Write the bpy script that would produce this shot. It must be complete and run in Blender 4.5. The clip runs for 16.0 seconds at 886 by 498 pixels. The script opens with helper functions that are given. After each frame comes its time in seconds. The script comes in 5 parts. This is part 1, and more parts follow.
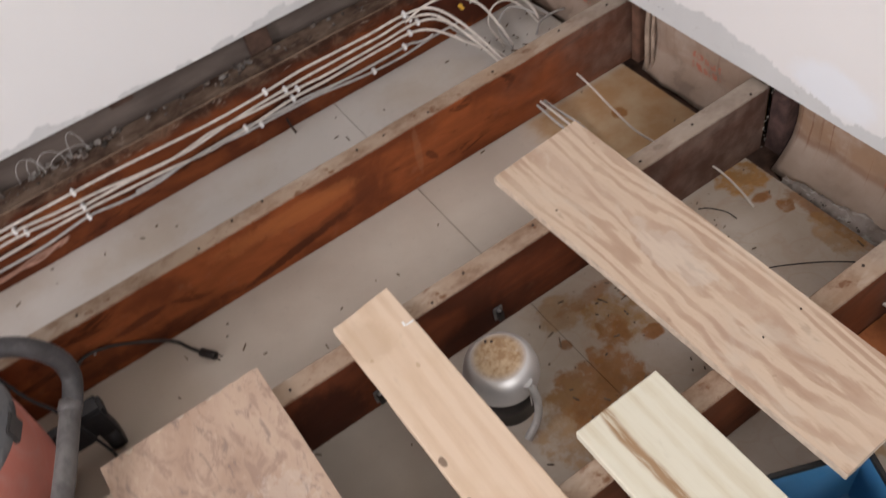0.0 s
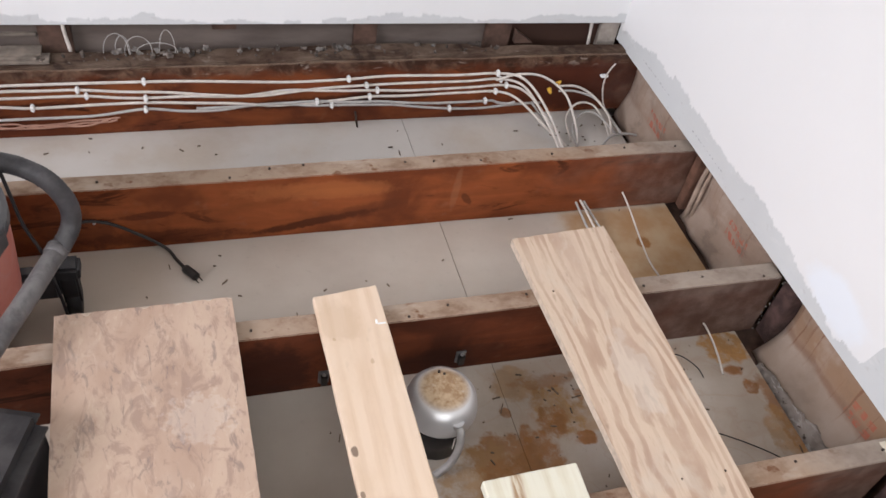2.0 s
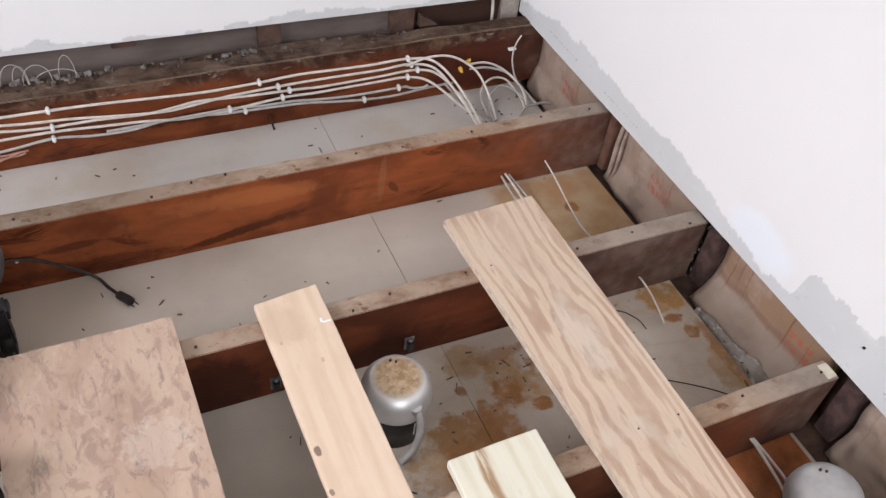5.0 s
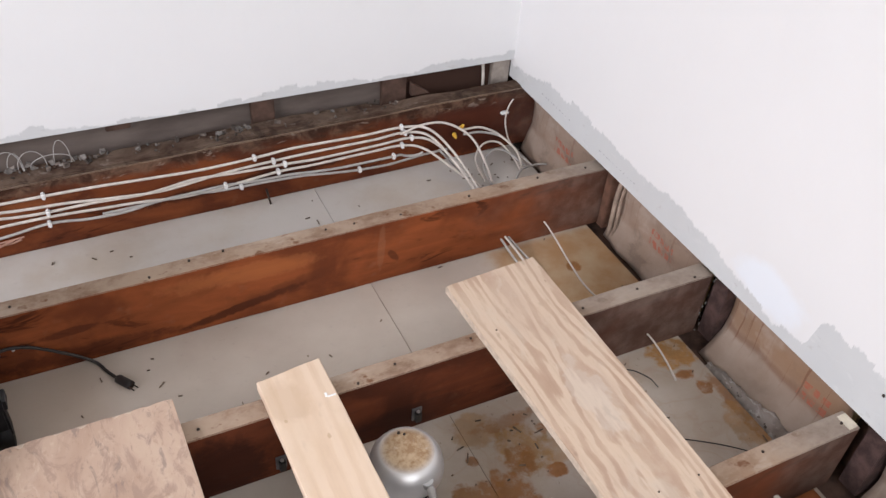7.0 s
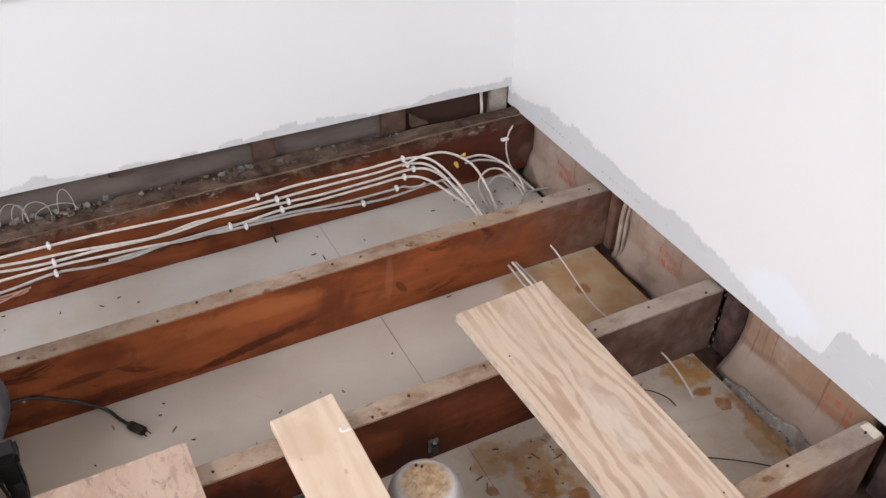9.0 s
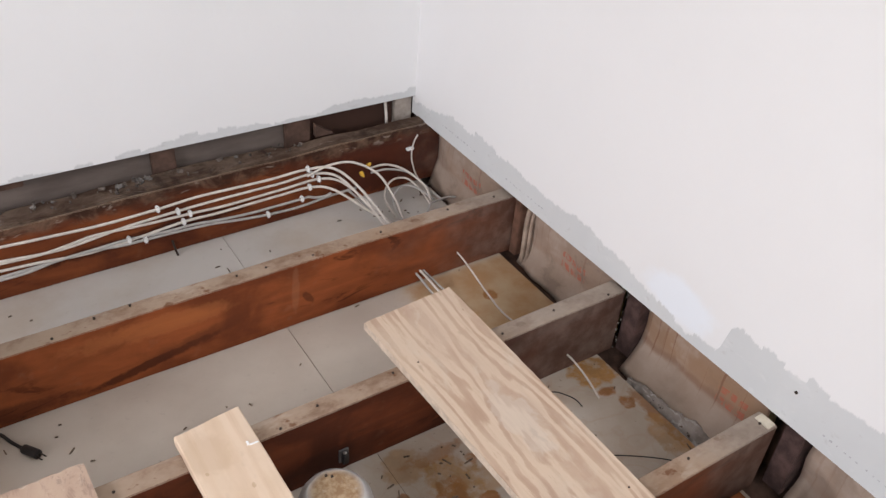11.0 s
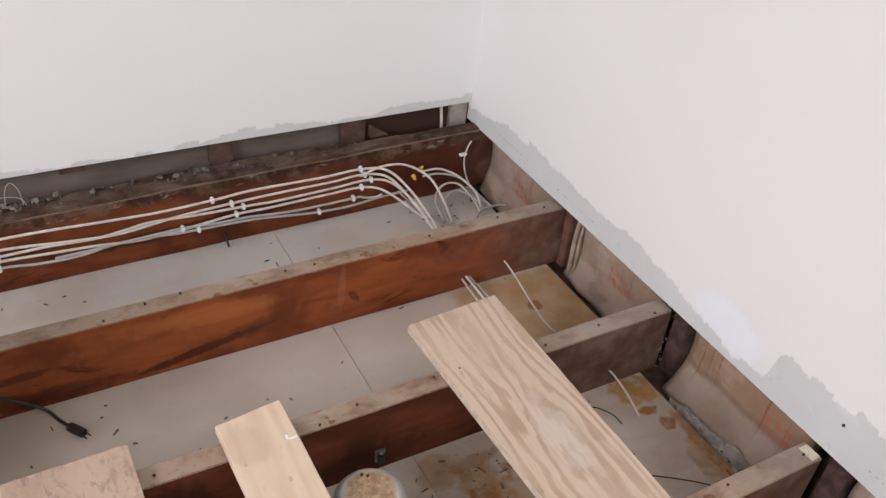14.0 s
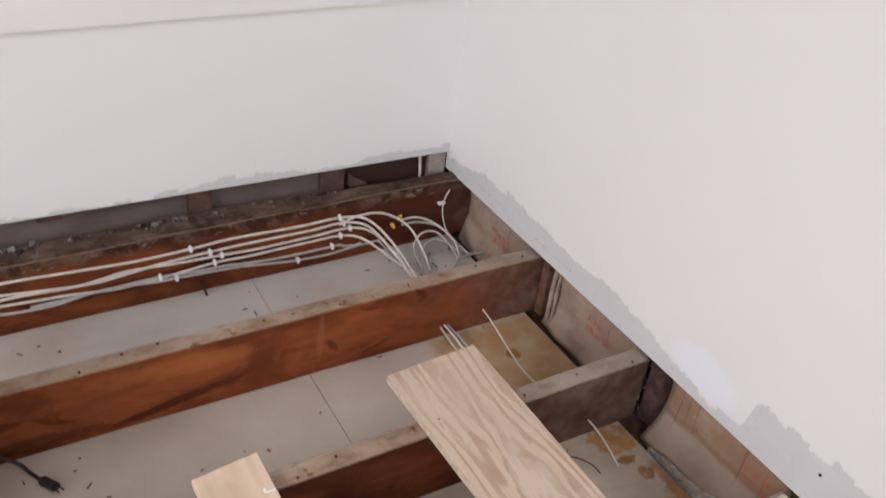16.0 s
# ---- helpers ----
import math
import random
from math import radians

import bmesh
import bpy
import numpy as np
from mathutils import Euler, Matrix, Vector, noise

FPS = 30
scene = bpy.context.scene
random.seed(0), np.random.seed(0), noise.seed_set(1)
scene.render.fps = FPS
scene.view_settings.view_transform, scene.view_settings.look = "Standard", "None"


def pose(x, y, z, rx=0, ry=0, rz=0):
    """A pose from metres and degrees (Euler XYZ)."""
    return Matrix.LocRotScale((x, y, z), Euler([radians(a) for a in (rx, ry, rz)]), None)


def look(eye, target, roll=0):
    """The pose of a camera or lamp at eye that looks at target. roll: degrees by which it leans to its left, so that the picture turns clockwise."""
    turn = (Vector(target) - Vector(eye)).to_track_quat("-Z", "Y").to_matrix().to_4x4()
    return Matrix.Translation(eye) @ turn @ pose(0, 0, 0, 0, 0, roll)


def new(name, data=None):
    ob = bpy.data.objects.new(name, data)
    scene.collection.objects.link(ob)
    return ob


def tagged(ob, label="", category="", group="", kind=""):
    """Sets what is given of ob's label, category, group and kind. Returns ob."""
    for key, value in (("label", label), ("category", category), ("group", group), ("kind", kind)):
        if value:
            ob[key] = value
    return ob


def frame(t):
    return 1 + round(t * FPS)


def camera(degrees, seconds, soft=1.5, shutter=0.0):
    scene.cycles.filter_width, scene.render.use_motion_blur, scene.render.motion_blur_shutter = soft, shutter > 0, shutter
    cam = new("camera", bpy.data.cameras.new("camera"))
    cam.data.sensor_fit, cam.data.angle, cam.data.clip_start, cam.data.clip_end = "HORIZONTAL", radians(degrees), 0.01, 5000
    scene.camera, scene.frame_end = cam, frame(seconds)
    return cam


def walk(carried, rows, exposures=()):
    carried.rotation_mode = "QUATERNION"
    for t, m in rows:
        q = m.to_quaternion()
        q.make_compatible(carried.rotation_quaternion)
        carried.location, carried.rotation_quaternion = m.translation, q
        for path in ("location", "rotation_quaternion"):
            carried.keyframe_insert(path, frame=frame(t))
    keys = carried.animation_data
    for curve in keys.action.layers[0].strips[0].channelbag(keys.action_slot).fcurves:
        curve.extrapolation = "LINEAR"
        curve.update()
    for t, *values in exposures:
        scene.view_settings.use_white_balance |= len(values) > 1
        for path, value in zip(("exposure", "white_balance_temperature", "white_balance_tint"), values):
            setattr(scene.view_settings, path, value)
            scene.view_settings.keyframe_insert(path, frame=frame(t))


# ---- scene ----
cam = camera(54.6, 16.0, 1.4, 0.25)
PATH = [
    (0, (-1.077, -1.229, 1.182), (-0.586, -0.038, -0.349), -15.1),
    (0.2, (-1.085, -1.251, 1.179), (-0.679, -0.139, -0.307), -13.2),
    (0.5, (-1.108, -1.273, 1.189), (-0.618, -0.017, -0.289), -7.7),
    (0.8, (-1.142, -1.308, 1.205), (-0.685, -0.011, -0.105), -2.7),
    (1, (-1.157, -1.325, 1.214), (-0.624, -0.033, -0.216), 7.1),
    (1.2, (-1.169, -1.33, 1.199), (-0.726, -0.046, -0.129), 8.6),
    (1.5, (-1.168, -1.325, 1.199), (-0.705, 0.032, -0.195), 8.0),
    (1.7, (-1.158, -1.326, 1.192), (-0.689, -0.038, -0.124), 9.0),
    (2, (-1.144, -1.328, 1.182), (-0.581, -0.027, -0.229), 11.6),
    (2.3, (-1.146, -1.33, 1.18), (-0.597, -0.113, -0.171), 12.3),
    (2.5, (-1.148, -1.331, 1.179), (-0.567, -0.011, -0.207), 11.1),
    (2.7, (-1.15, -1.329, 1.181), (-0.606, -0.062, -0.126), 11.7),
    (3, (-1.154, -1.327, 1.184), (-0.562, 0.019, -0.172), 12.6),
    (3.3, (-1.155, -1.338, 1.183), (-0.542, -0.072, -0.094), 12.6),
    (3.5, (-1.156, -1.346, 1.182), (-0.482, -0.049, -0.183), 11.9),
    (3.7, (-1.156, -1.345, 1.18), (-0.542, -0.129, -0.145), 10.0),
    (4, (-1.155, -1.344, 1.176), (-0.49, -0.062, -0.208), 9.0),
    (4.2, (-1.15, -1.347, 1.186), (-0.465, -0.107, -0.225), 9.2),
    (6.3, (-1.15, -1.315, 1.168), (-0.434, -0.033, -0.189), 6.5),
    (6.5, (-1.15, -1.316, 1.164), (-0.431, 0, -0.161), 5.5),
    (6.8, (-1.148, -1.318, 1.167), (-0.452, -0.059, -0.073), 5.3),
    (7, (-1.147, -1.32, 1.169), (-0.407, 0.009, -0.129), 5.0),
    (7.3, (-1.149, -1.324, 1.166), (-0.434, -0.089, -0.089), 6.0),
    (7.5, (-1.15, -1.326, 1.164), (-0.385, -0.043, -0.166), 6.2),
    (8, (-1.149, -1.327, 1.162), (-0.375, -0.053, -0.172), 6.6),
    (8.5, (-1.148, -1.329, 1.161), (-0.396, -0.027, -0.157), 5.1),
    (8.7, (-1.148, -1.325, 1.159), (-0.444, -0.029, -0.039), 2.2),
    (9, (-1.149, -1.318, 1.156), (-0.401, 0.062, -0.083), 1.6),
    (9.2, (-1.149, -1.321, 1.156), (-0.396, -0.033, -0.02), 3.9),
    (9.5, (-1.149, -1.326, 1.156), (-0.338, 0.004, -0.1), 4.0),
    (9.7, (-1.148, -1.325, 1.156), (-0.361, -0.086, -0.051), 4.5),
    (10, (-1.146, -1.323, 1.156), (-0.303, -0.025, -0.11), 4.7),
    (10.2, (-1.145, -1.327, 1.15), (-0.266, -0.008, -0.069), 4.0),
    (12.3, (-1.155, -1.331, 1.145), (-0.195, -0.049, -0.053), 5.4),
    (12.5, (-1.155, -1.328, 1.144), (-0.213, -0.045, -0.066), 5.7),
    (12.7, (-1.157, -1.326, 1.141), (-0.286, -0.128, -0.049), 7.0),
    (13, (-1.159, -1.323, 1.136), (-0.183, -0.111, -0.121), 9.5),
    (13.2, (-1.158, -1.323, 1.14), (-0.254, -0.136, -0.037), 7.5),
    (13.5, (-1.156, -1.323, 1.145), (-0.257, -0.032, -0.091), 6.5),
    (13.7, (-1.156, -1.324, 1.147), (-0.294, -0.092, -0.015), 6.2),
    (14, (-1.155, -1.326, 1.149), (-0.302, 0.026, -0.053), 6.2),
    (14.5, (-1.158, -1.323, 1.15), (-0.329, 0.01, -0.09), 6.6),
    (14.7, (-1.159, -1.325, 1.151), (-0.378, -0.028, 0.003), 5.3),
    (15, (-1.16, -1.328, 1.152), (-0.275, 0.017, -0.035), 6.4),
    (15.2, (-1.159, -1.327, 1.153), (-0.308, -0.071, 0.009), 8.2),
    (15.5, (-1.157, -1.326, 1.154), (-0.167, -0.029, -0.003), 9.5),
    (15.8, (-1.159, -1.324, 1.161), (-0.273, -0.061, 0.052), 8.5),
    (16, (-1.161, -1.323, 1.166), (-0.239, 0.057, 0.05), 7.1),
]
walk(cam, [(t, look(eye, target, roll)) for t, eye, target, roll in PATH], [(0, -0.31, 6950, 16), (0.5, -0.07, 6750, 15), (0.8, -0.05, 6650, 9), (1.2, -0.04, 6350, 9), (1.6, 0.02, 6450, 11), (2.2, 0.04, 6500, 14), (9, 0.02, 6550, 14), (10.2, -0.05, 6600, 13), (12.5, -0.22, 6700, 14), (14, -0.22, 6750, 15), (16, -0.33, 6750, 15)])

# ---------------------------------------------------------------- world and light
world = bpy.data.worlds.new("sky")
scene.world = world
world.use_nodes = True
sky = world.node_tree.nodes.new("ShaderNodeTexSky")
sky.sky_type, sky.sun_disc = "NISHITA", False
sky.sun_elevation, sky.sun_rotation = radians(40), radians(200)
world.node_tree.links.new(sky.outputs[0], world.node_tree.nodes["Background"].inputs[0])
world.node_tree.nodes["Background"].inputs[1].default_value = 0.12


def window_light(name, m, w, h, watts, colour, spread=180):
    """Daylight that enters at a window's opening."""
    d = bpy.data.lights.new(name, "AREA")
    d.shape, d.size, d.size_y, d.energy, d.color = "RECTANGLE", w, h, watts, colour
    d.spread = radians(spread)
    ob = new(name, d)
    ob.matrix_world = m
    return ob


window_light("window_light", look((-1.25, -3.28, 1.65), (-1.25, 0, 1.2)), 1.8, 1.35, 40, (0.925, 0.975, 1.0))
window_light("window_light", look((-3.93, -1.45, 1.6), (-0.9, -0.55, -0.3)), 1.6, 1.35, 33, (0.965, 0.96, 1.0), 95)

# ---------------------------------------------------------------- materials


class Nodes:
    """A small writer of node trees."""

    def __init__(self, name, rough=0.8, metal=0.0, spec=0.3):
        self.mat = bpy.data.materials.new(name)
        self.mat.use_nodes = True
        self.t = self.mat.node_tree
        self.b = self.t.nodes["Principled BSDF"]
        self.b.inputs["Roughness"].default_value = rough
        self.b.inputs["Metallic"].default_value = metal
        self.b.inputs["Specular IOR Level"].default_value = spec
        self.co = self.t.nodes.new("ShaderNodeTexCoord").outputs["Object"]
        self.geo = self.t.nodes.new("ShaderNodeNewGeometry")

    def put(self, socket, v):
        if isinstance(v, bpy.types.NodeSocket):
            self.t.links.new(v, socket)
        elif isinstance(v, (tuple, list)) and len(v) == 3 and socket.type == "RGBA":
            socket.default_value = (*v, 1)
        else:
            socket.default_value = v

    def math(self, op, a, b=0.0, clamp=False):
        n = self.t.nodes.new("ShaderNodeMath")
        n.operation, n.use_clamp = op, clamp
        self.put(n.inputs[0], a), self.put(n.inputs[1], b)
        return n.outputs[0]

    def coords(self, scale=(1, 1, 1), loc=(0, 0, 0), source=None):
        n = self.t.nodes.new("ShaderNodeMapping")
        self.put(n.inputs["Vector"], source or self.co)
        n.inputs["Scale"].default_value, n.inputs["Location"].default_value = scale, loc
        return n.outputs[0]

    def noise(self, scale, detail=4.0, co=None, rough=0.6, distort=0.0):
        n = self.t.nodes.new("ShaderNodeTexNoise")
        self.put(n.inputs["Vector"], co or self.co)
        for k, v in (("Scale", scale), ("Detail", detail), ("Roughness", rough), ("Distortion", distort)):
            n.inputs[k].default_value = v
        return n.outputs[0]

    def ramp(self, v, lo, hi):
        """0 below lo, 1 above hi, smooth between."""
        n = self.t.nodes.new("ShaderNodeMapRange")
        n.interpolation_type = "SMOOTHSTEP"
        self.put(n.inputs[0], v)
        n.inputs[1].default_value, n.inputs[2].default_value = lo, hi
        return n.outputs[0]

    def mix(self, f, a, b):
        n = self.t.nodes.new("ShaderNodeMix")
        n.data_type = "RGBA"
        self.put(n.inputs[0], f), self.put(n.inputs[6], a), self.put(n.inputs[7], b)
        return n.outputs[2]

    def axis(self, k, source=None):
        n = self.t.nodes.new("ShaderNodeSeparateXYZ")
        self.put(n.inputs[0], source or self.co)
        return n.outputs[k]

    def blob(self, x, y, rx, ry, wob=0.6, nscale=18):
        """1 inside an uneven spot round (x, y), 0 outside."""
        dx = self.math("DIVIDE", self.math("SUBTRACT", self.axis(0), x), rx)
        dy = self.math("DIVIDE", self.math("SUBTRACT", self.axis(1), y), ry)
        d = self.math("ADD", self.math("MULTIPLY", dx, dx), self.math("MULTIPLY", dy, dy))
        d = self.math("ADD", d, self.math("MULTIPLY", self.math("SUBTRACT", self.noise(nscale, 3), 0.5), wob * 3))
        return self.math("SUBTRACT", 1.0, self.ramp(d, 0.55, 1.25))

    def streak(self, a, b, width, wob=1.0, axes=(0, 2), nscale=25):
        """1 along a worn or shaded line from a to b in two of the object's axes, 0 away from it."""
        dx, dz = b[0] - a[0], b[1] - a[1]
        ln = math.hypot(dx, dz)
        p = self.math("SUBTRACT", self.axis(axes[0]), (a[0] + b[0]) / 2)
        q = self.math("SUBTRACT", self.axis(axes[1]), (a[1] + b[1]) / 2)
        u = self.math("ADD", self.math("MULTIPLY", p, 2 * dx / ln / ln), self.math("MULTIPLY", q, 2 * dz / ln / ln))
        v = self.math("ADD", self.math("MULTIPLY", p, -dz / ln / width), self.math("MULTIPLY", q, dx / ln / width))
        d = self.math("ADD", self.math("MULTIPLY", u, u), self.math("MULTIPLY", v, v))
        d = self.math("ADD", d, self.math("MULTIPLY", self.math("SUBTRACT", self.noise(nscale, 4, None, 0.7), 0.5), wob * 3))
        return self.math("SUBTRACT", 1.0, self.ramp(d, 0.4, 1.3))

    def finish(self, colour, bump=None, strength=0.2, dist=0.002, rough=None):
        self.put(self.b.inputs["Base Color"], colour)
        if rough is not None:
            self.put(self.b.inputs["Roughness"], rough)
        if bump is not None:
            n = self.t.nodes.new("ShaderNodeBump")
            n.inputs["Strength"].default_value, n.inputs["Distance"].default_value = strength, dist
            self.put(n.inputs["Height"], bump)
            self.t.links.new(n.outputs[0], self.b.inputs["Normal"])
        return self.mat


def plain(name, colour, rough=0.6, metal=0.0, var=0.25, scale=30, dust=0.0, bump=0.1):
    n = Nodes(name, rough, metal)
    f = n.noise(scale, 5)
    c = n.mix(n.ramp(f, 0.3, 0.75), tuple(v * (1 - var) for v in colour), tuple(min(1, v * (1 + var)) for v in colour))
    if dust:
        up = n.ramp(n.axis(2, n.geo.outputs["Normal"]), 0.0, 0.9)
        d = n.math("MULTIPLY", n.math("MULTIPLY", n.ramp(n.noise(12, 6, None, 0.7, 0.8), 0.4, 0.66), dust), n.math("ADD", n.math("MULTIPLY", up, 0.7), 0.3))
        c = n.mix(d, c, (0.45, 0.43, 0.41))
    return n.finish(c, f, bump, 0.001)


def joist_wood(name, base, dark, grey_from, grey_to, marks=(), rot=0.0):
    """Old softwood: red-brown mottled sides with streaks and knots, dusty worn tops, grey water-stained end."""
    n = Nodes(name, 0.72, 0, 0.14)
    streak = n.noise(3.0, 6, n.coords((1.1, 9, 9)), 0.62, 0.8)
    patch = n.noise(4.5, 5, n.coords((1, 1.6, 1.8), (3, 1, 0)), 0.6, 0.5)
    c = n.mix(n.ramp(streak, 0.25, 0.78), tuple(0.5 * (p + q) for p, q in zip(base, dark)), base)
    c = n.mix(n.math("MULTIPLY", n.ramp(patch, 0.36, 0.62), 0.85), c, dark)
    c = n.mix(n.math("MULTIPLY", n.ramp(n.noise(3.4, 4, n.coords((1, 2, 2), (9, 1, 0))), 0.52, 0.75), 0.4), c, tuple(min(1, v * 1.25) for v in base))
    # dark slanting grain round old knots
    slant = n.coords((1.0, 1, 3.4))
    turn = n.t.nodes.new("ShaderNodeVectorRotate")
    turn.rotation_type = "Y_AXIS"
    n.put(turn.inputs["Vector"], slant)
    turn.inputs["Angle"].default_value = 0.35
    gash = n.math("MULTIPLY", n.ramp(n.noise(5.5, 4, turn.outputs[0], 0.7, 1.2), 0.56, 0.66), n.ramp(n.noise(2.1, 2, n.coords((1, 1, 1), (4, 0, 2))), 0.44, 0.56))
    c = n.mix(n.math("MULTIPLY", gash, 0.8), c, tuple(v * 0.3 for v in dark))
    knots = n.ramp(n.noise(8, 2, n.coords((1, 2, 2), (7, 0, 0))), 0.73, 0.79)
    c = n.mix(n.math("MULTIPLY", knots, 0.75), c, (0.05, 0.018, 0.008))
    c = n.mix(n.math("MULTIPLY", n.ramp(n.noise(30, 4), 0.6, 0.8), 0.14), c, (0.30, 0.19, 0.12))
    # marks: gashes, drips and knots, and shade painted under neighbouring things
    for a, b, width, k, col in marks:
        c = n.mix(n.math("MULTIPLY", n.streak(a, b, width, 0.9), k), c, col)
    if rot:
        edge = n.math("ADD", n.axis(2), n.math("MULTIPLY", n.math("SUBTRACT", n.noise(1.0, 5, n.coords((16, 16, 30)), 0.7), 0.5), 0.07))
        c = n.mix(n.math("MULTIPLY", n.ramp(edge, 0.140, 0.172), rot), c, n.mix(n.ramp(n.noise(22, 5, None, 0.65, 0.5), 0.40, 0.68), (0.035, 0.018, 0.012), (0.17, 0.105, 0.07)))
        c = n.mix(n.math("MULTIPLY", n.math("MULTIPLY", n.ramp(n.noise(1.0, 4, n.coords((24, 24, 70), (3, 0, 8)), 0.6, 0.5), 0.62, 0.70), n.ramp(n.axis(2), 0.14, 0.17)), 0.55), c, (0.40, 0.34, 0.29))
    grey = n.ramp(n.math("ADD", n.axis(0), n.math("MULTIPLY", n.math("SUBTRACT", n.noise(6, 5), 0.5), 0.45)), grey_from, grey_to)
    c = n.mix(n.math("MULTIPLY", grey, 0.75), c, n.mix(n.ramp(n.noise(18, 5), 0.3, 0.7), (0.075, 0.046, 0.036), (0.185, 0.135, 0.11)))
    up = n.ramp(n.axis(2, n.geo.outputs["Normal"]), 0.5, 0.85)
    wear = n.noise(9, 6, n.coords((1, 1.4, 1)), 0.68)
    top = n.mix(n.ramp(wear, 0.3, 0.62), (0.19, 0.112, 0.072), (0.36, 0.268, 0.20))
    top = n.mix(n.math("MULTIPLY", n.ramp(n.noise(2.5, 3, n.coords((1, 1, 1), (6, 2, 0))), 0.45, 0.65), 0.6), top, (0.35, 0.235, 0.155))
    top = n.mix(n.math("MULTIPLY", n.ramp(n.noise(26, 3, n.coords((1, 1.3, 1), (2, 5, 0))), 0.6, 0.7), 0.85), top, (0.15, 0.065, 0.03))
    top = n.mix(n.math("MULTIPLY", n.ramp(n.noise(7, 4, n.coords((1, 2.5, 1), (5, 3, 0)), 0.65), 0.56, 0.68), 0.6), top, (0.44, 0.36, 0.29))
    c = n.mix(up, c, n.mix(n.math("MULTIPLY", grey, 0.6), top, n.mix(wear, (0.17, 0.145, 0.125), (0.38, 0.34, 0.30))))
    return n.finish(c, n.math("ADD", streak, n.math("MULTIPLY", wear, 0.5)), 0.3, 0.003, n.mix(up, (0.6, 0.6, 0.6), (0.9, 0.9, 0.9)))


def board_wood(name, light, mid, line, rings, across=5.0, along=0.8, speck=0.0, warp=1.0, lead=0.0):
    """Sawn or rotary-cut wood with its grain along y: rings are contour lines of a stretched noise."""
    n = Nodes(name, 0.62, 0, 0.3)
    field = n.math("ADD", n.math("MULTIPLY", n.axis(0), lead), n.noise(1.0, 3.0, n.coords((across, along, across)), 0.5, warp))
    field = n.math("ADD", field, n.math("MULTIPLY", n.noise(1.0, 2, n.coords((60, 9, 60))), 0.03))
    w = n.math("FRACT", n.math("MULTIPLY", field, rings))
    fine = n.noise(140, 3, n.coords((1, 0.05, 1)))
    tri = n.math("ABSOLUTE", n.math("SUBTRACT", n.math("MULTIPLY", w, 2.0), 1.0))
    tri = n.math("ADD", tri, n.math("MULTIPLY", n.math("SUBTRACT", n.noise(1.0, 4, n.coords((90, 22, 90)), 0.7), 0.5), 0.9))
    c = n.mix(n.ramp(tri, 0.38, 0.75), light, mid)
    c = n.mix(n.math("MULTIPLY", n.ramp(tri, 0.75, 1.2), 0.4), c, line)
    c = n.mix(n.math("MULTIPLY", n.ramp(fine, 0.45, 0.75), 0.28), c, line)
    c = n.mix(n.math("MULTIPLY", n.ramp(n.noise(5, 4), 0.42, 0.72), 0.5), c, light)
    if speck:
        c = n.mix(n.math("MULTIPLY", n.ramp(n.noise(30, 3, n.coords((1, 0.5, 1), (4, 4, 0))), 0.64, 0.74), speck), c, tuple(v * 0.5 for v in line))
    return n, c, w, fine


M = {}
M["joist_a"] = joist_wood("red_brown_joist", (0.315, 0.086, 0.027), (0.12, 0.031, 0.012), 1.60, 2.05, (
    ((0.98, 0.012), (1.26, 0.060), 0.012, 0.8, (0.045, 0.012, 0.006)), ((1.10, 0.036), (1.32, 0.078), 0.020, 0.45, (0.10, 0.028, 0.012)),
    ((0.62, 0.03), (0.98, 0.022), 0.022, 0.6, (0.06, 0.016, 0.008)), ((0.72, 0.088), (0.84, 0.094), 0.010, 0.7, (0.075, 0.02, 0.009)),
    ((1.436, 0.17), (1.430, 0.03), 0.009, 0.18, (0.36, 0.21, 0.12)), ((1.452, 0.085), (1.474, 0.05), 0.008, 0.6, (0.06, 0.018, 0.009)),
    # broad mark at 0.55 to 0.72: the vacuum's soft shade, painted on the wood
    ((0.55, 0.12), (0.72, 0.03), 0.05, 0.5, (0.05, 0.015, 0.008)), ((0.95, 0.13), (1.30, 0.12), 0.026, 0.35, (0.42, 0.15, 0.05))))
M["joist_d"] = joist_wood("dark_red_joist", (0.235, 0.066, 0.022), (0.075, 0.02, 0.01), 1.9, 2.2, (((0.95, 0.06), (1.5, 0.075), 0.018, 0.7, (0.03, 0.01, 0.006)), ((0.3, 0.10), (0.9, 0.135), 0.02, 0.5, (0.30, 0.10, 0.035)), ((1.66, 0.11), (2.08, 0.08), 0.09, 0.8, (0.06, 0.017, 0.011))), 0.9)
# the broad mark at 0.86 to 1.06 paints the loose boards' shade
M["joist_b"] = joist_wood("brown_joist", (0.15, 0.040, 0.016), (0.05, 0.014, 0.007), 1.55, 1.8, (((1.10, 0.02), (1.16, 0.16), 0.03, 0.5, (0.03, 0.01, 0.006)), ((0.86, 0.05), (1.06, 0.07), 0.085, 0.75, (0.03, 0.009, 0.006)), ((1.18, 0.03), (1.45, 0.05), 0.035, 0.5, (0.035, 0.011, 0.007))))
M["joist_c"] = joist_wood("grey_brown_joist", (0.19, 0.056, 0.025), (0.09, 0.03, 0.014), 1.72, 1.96)

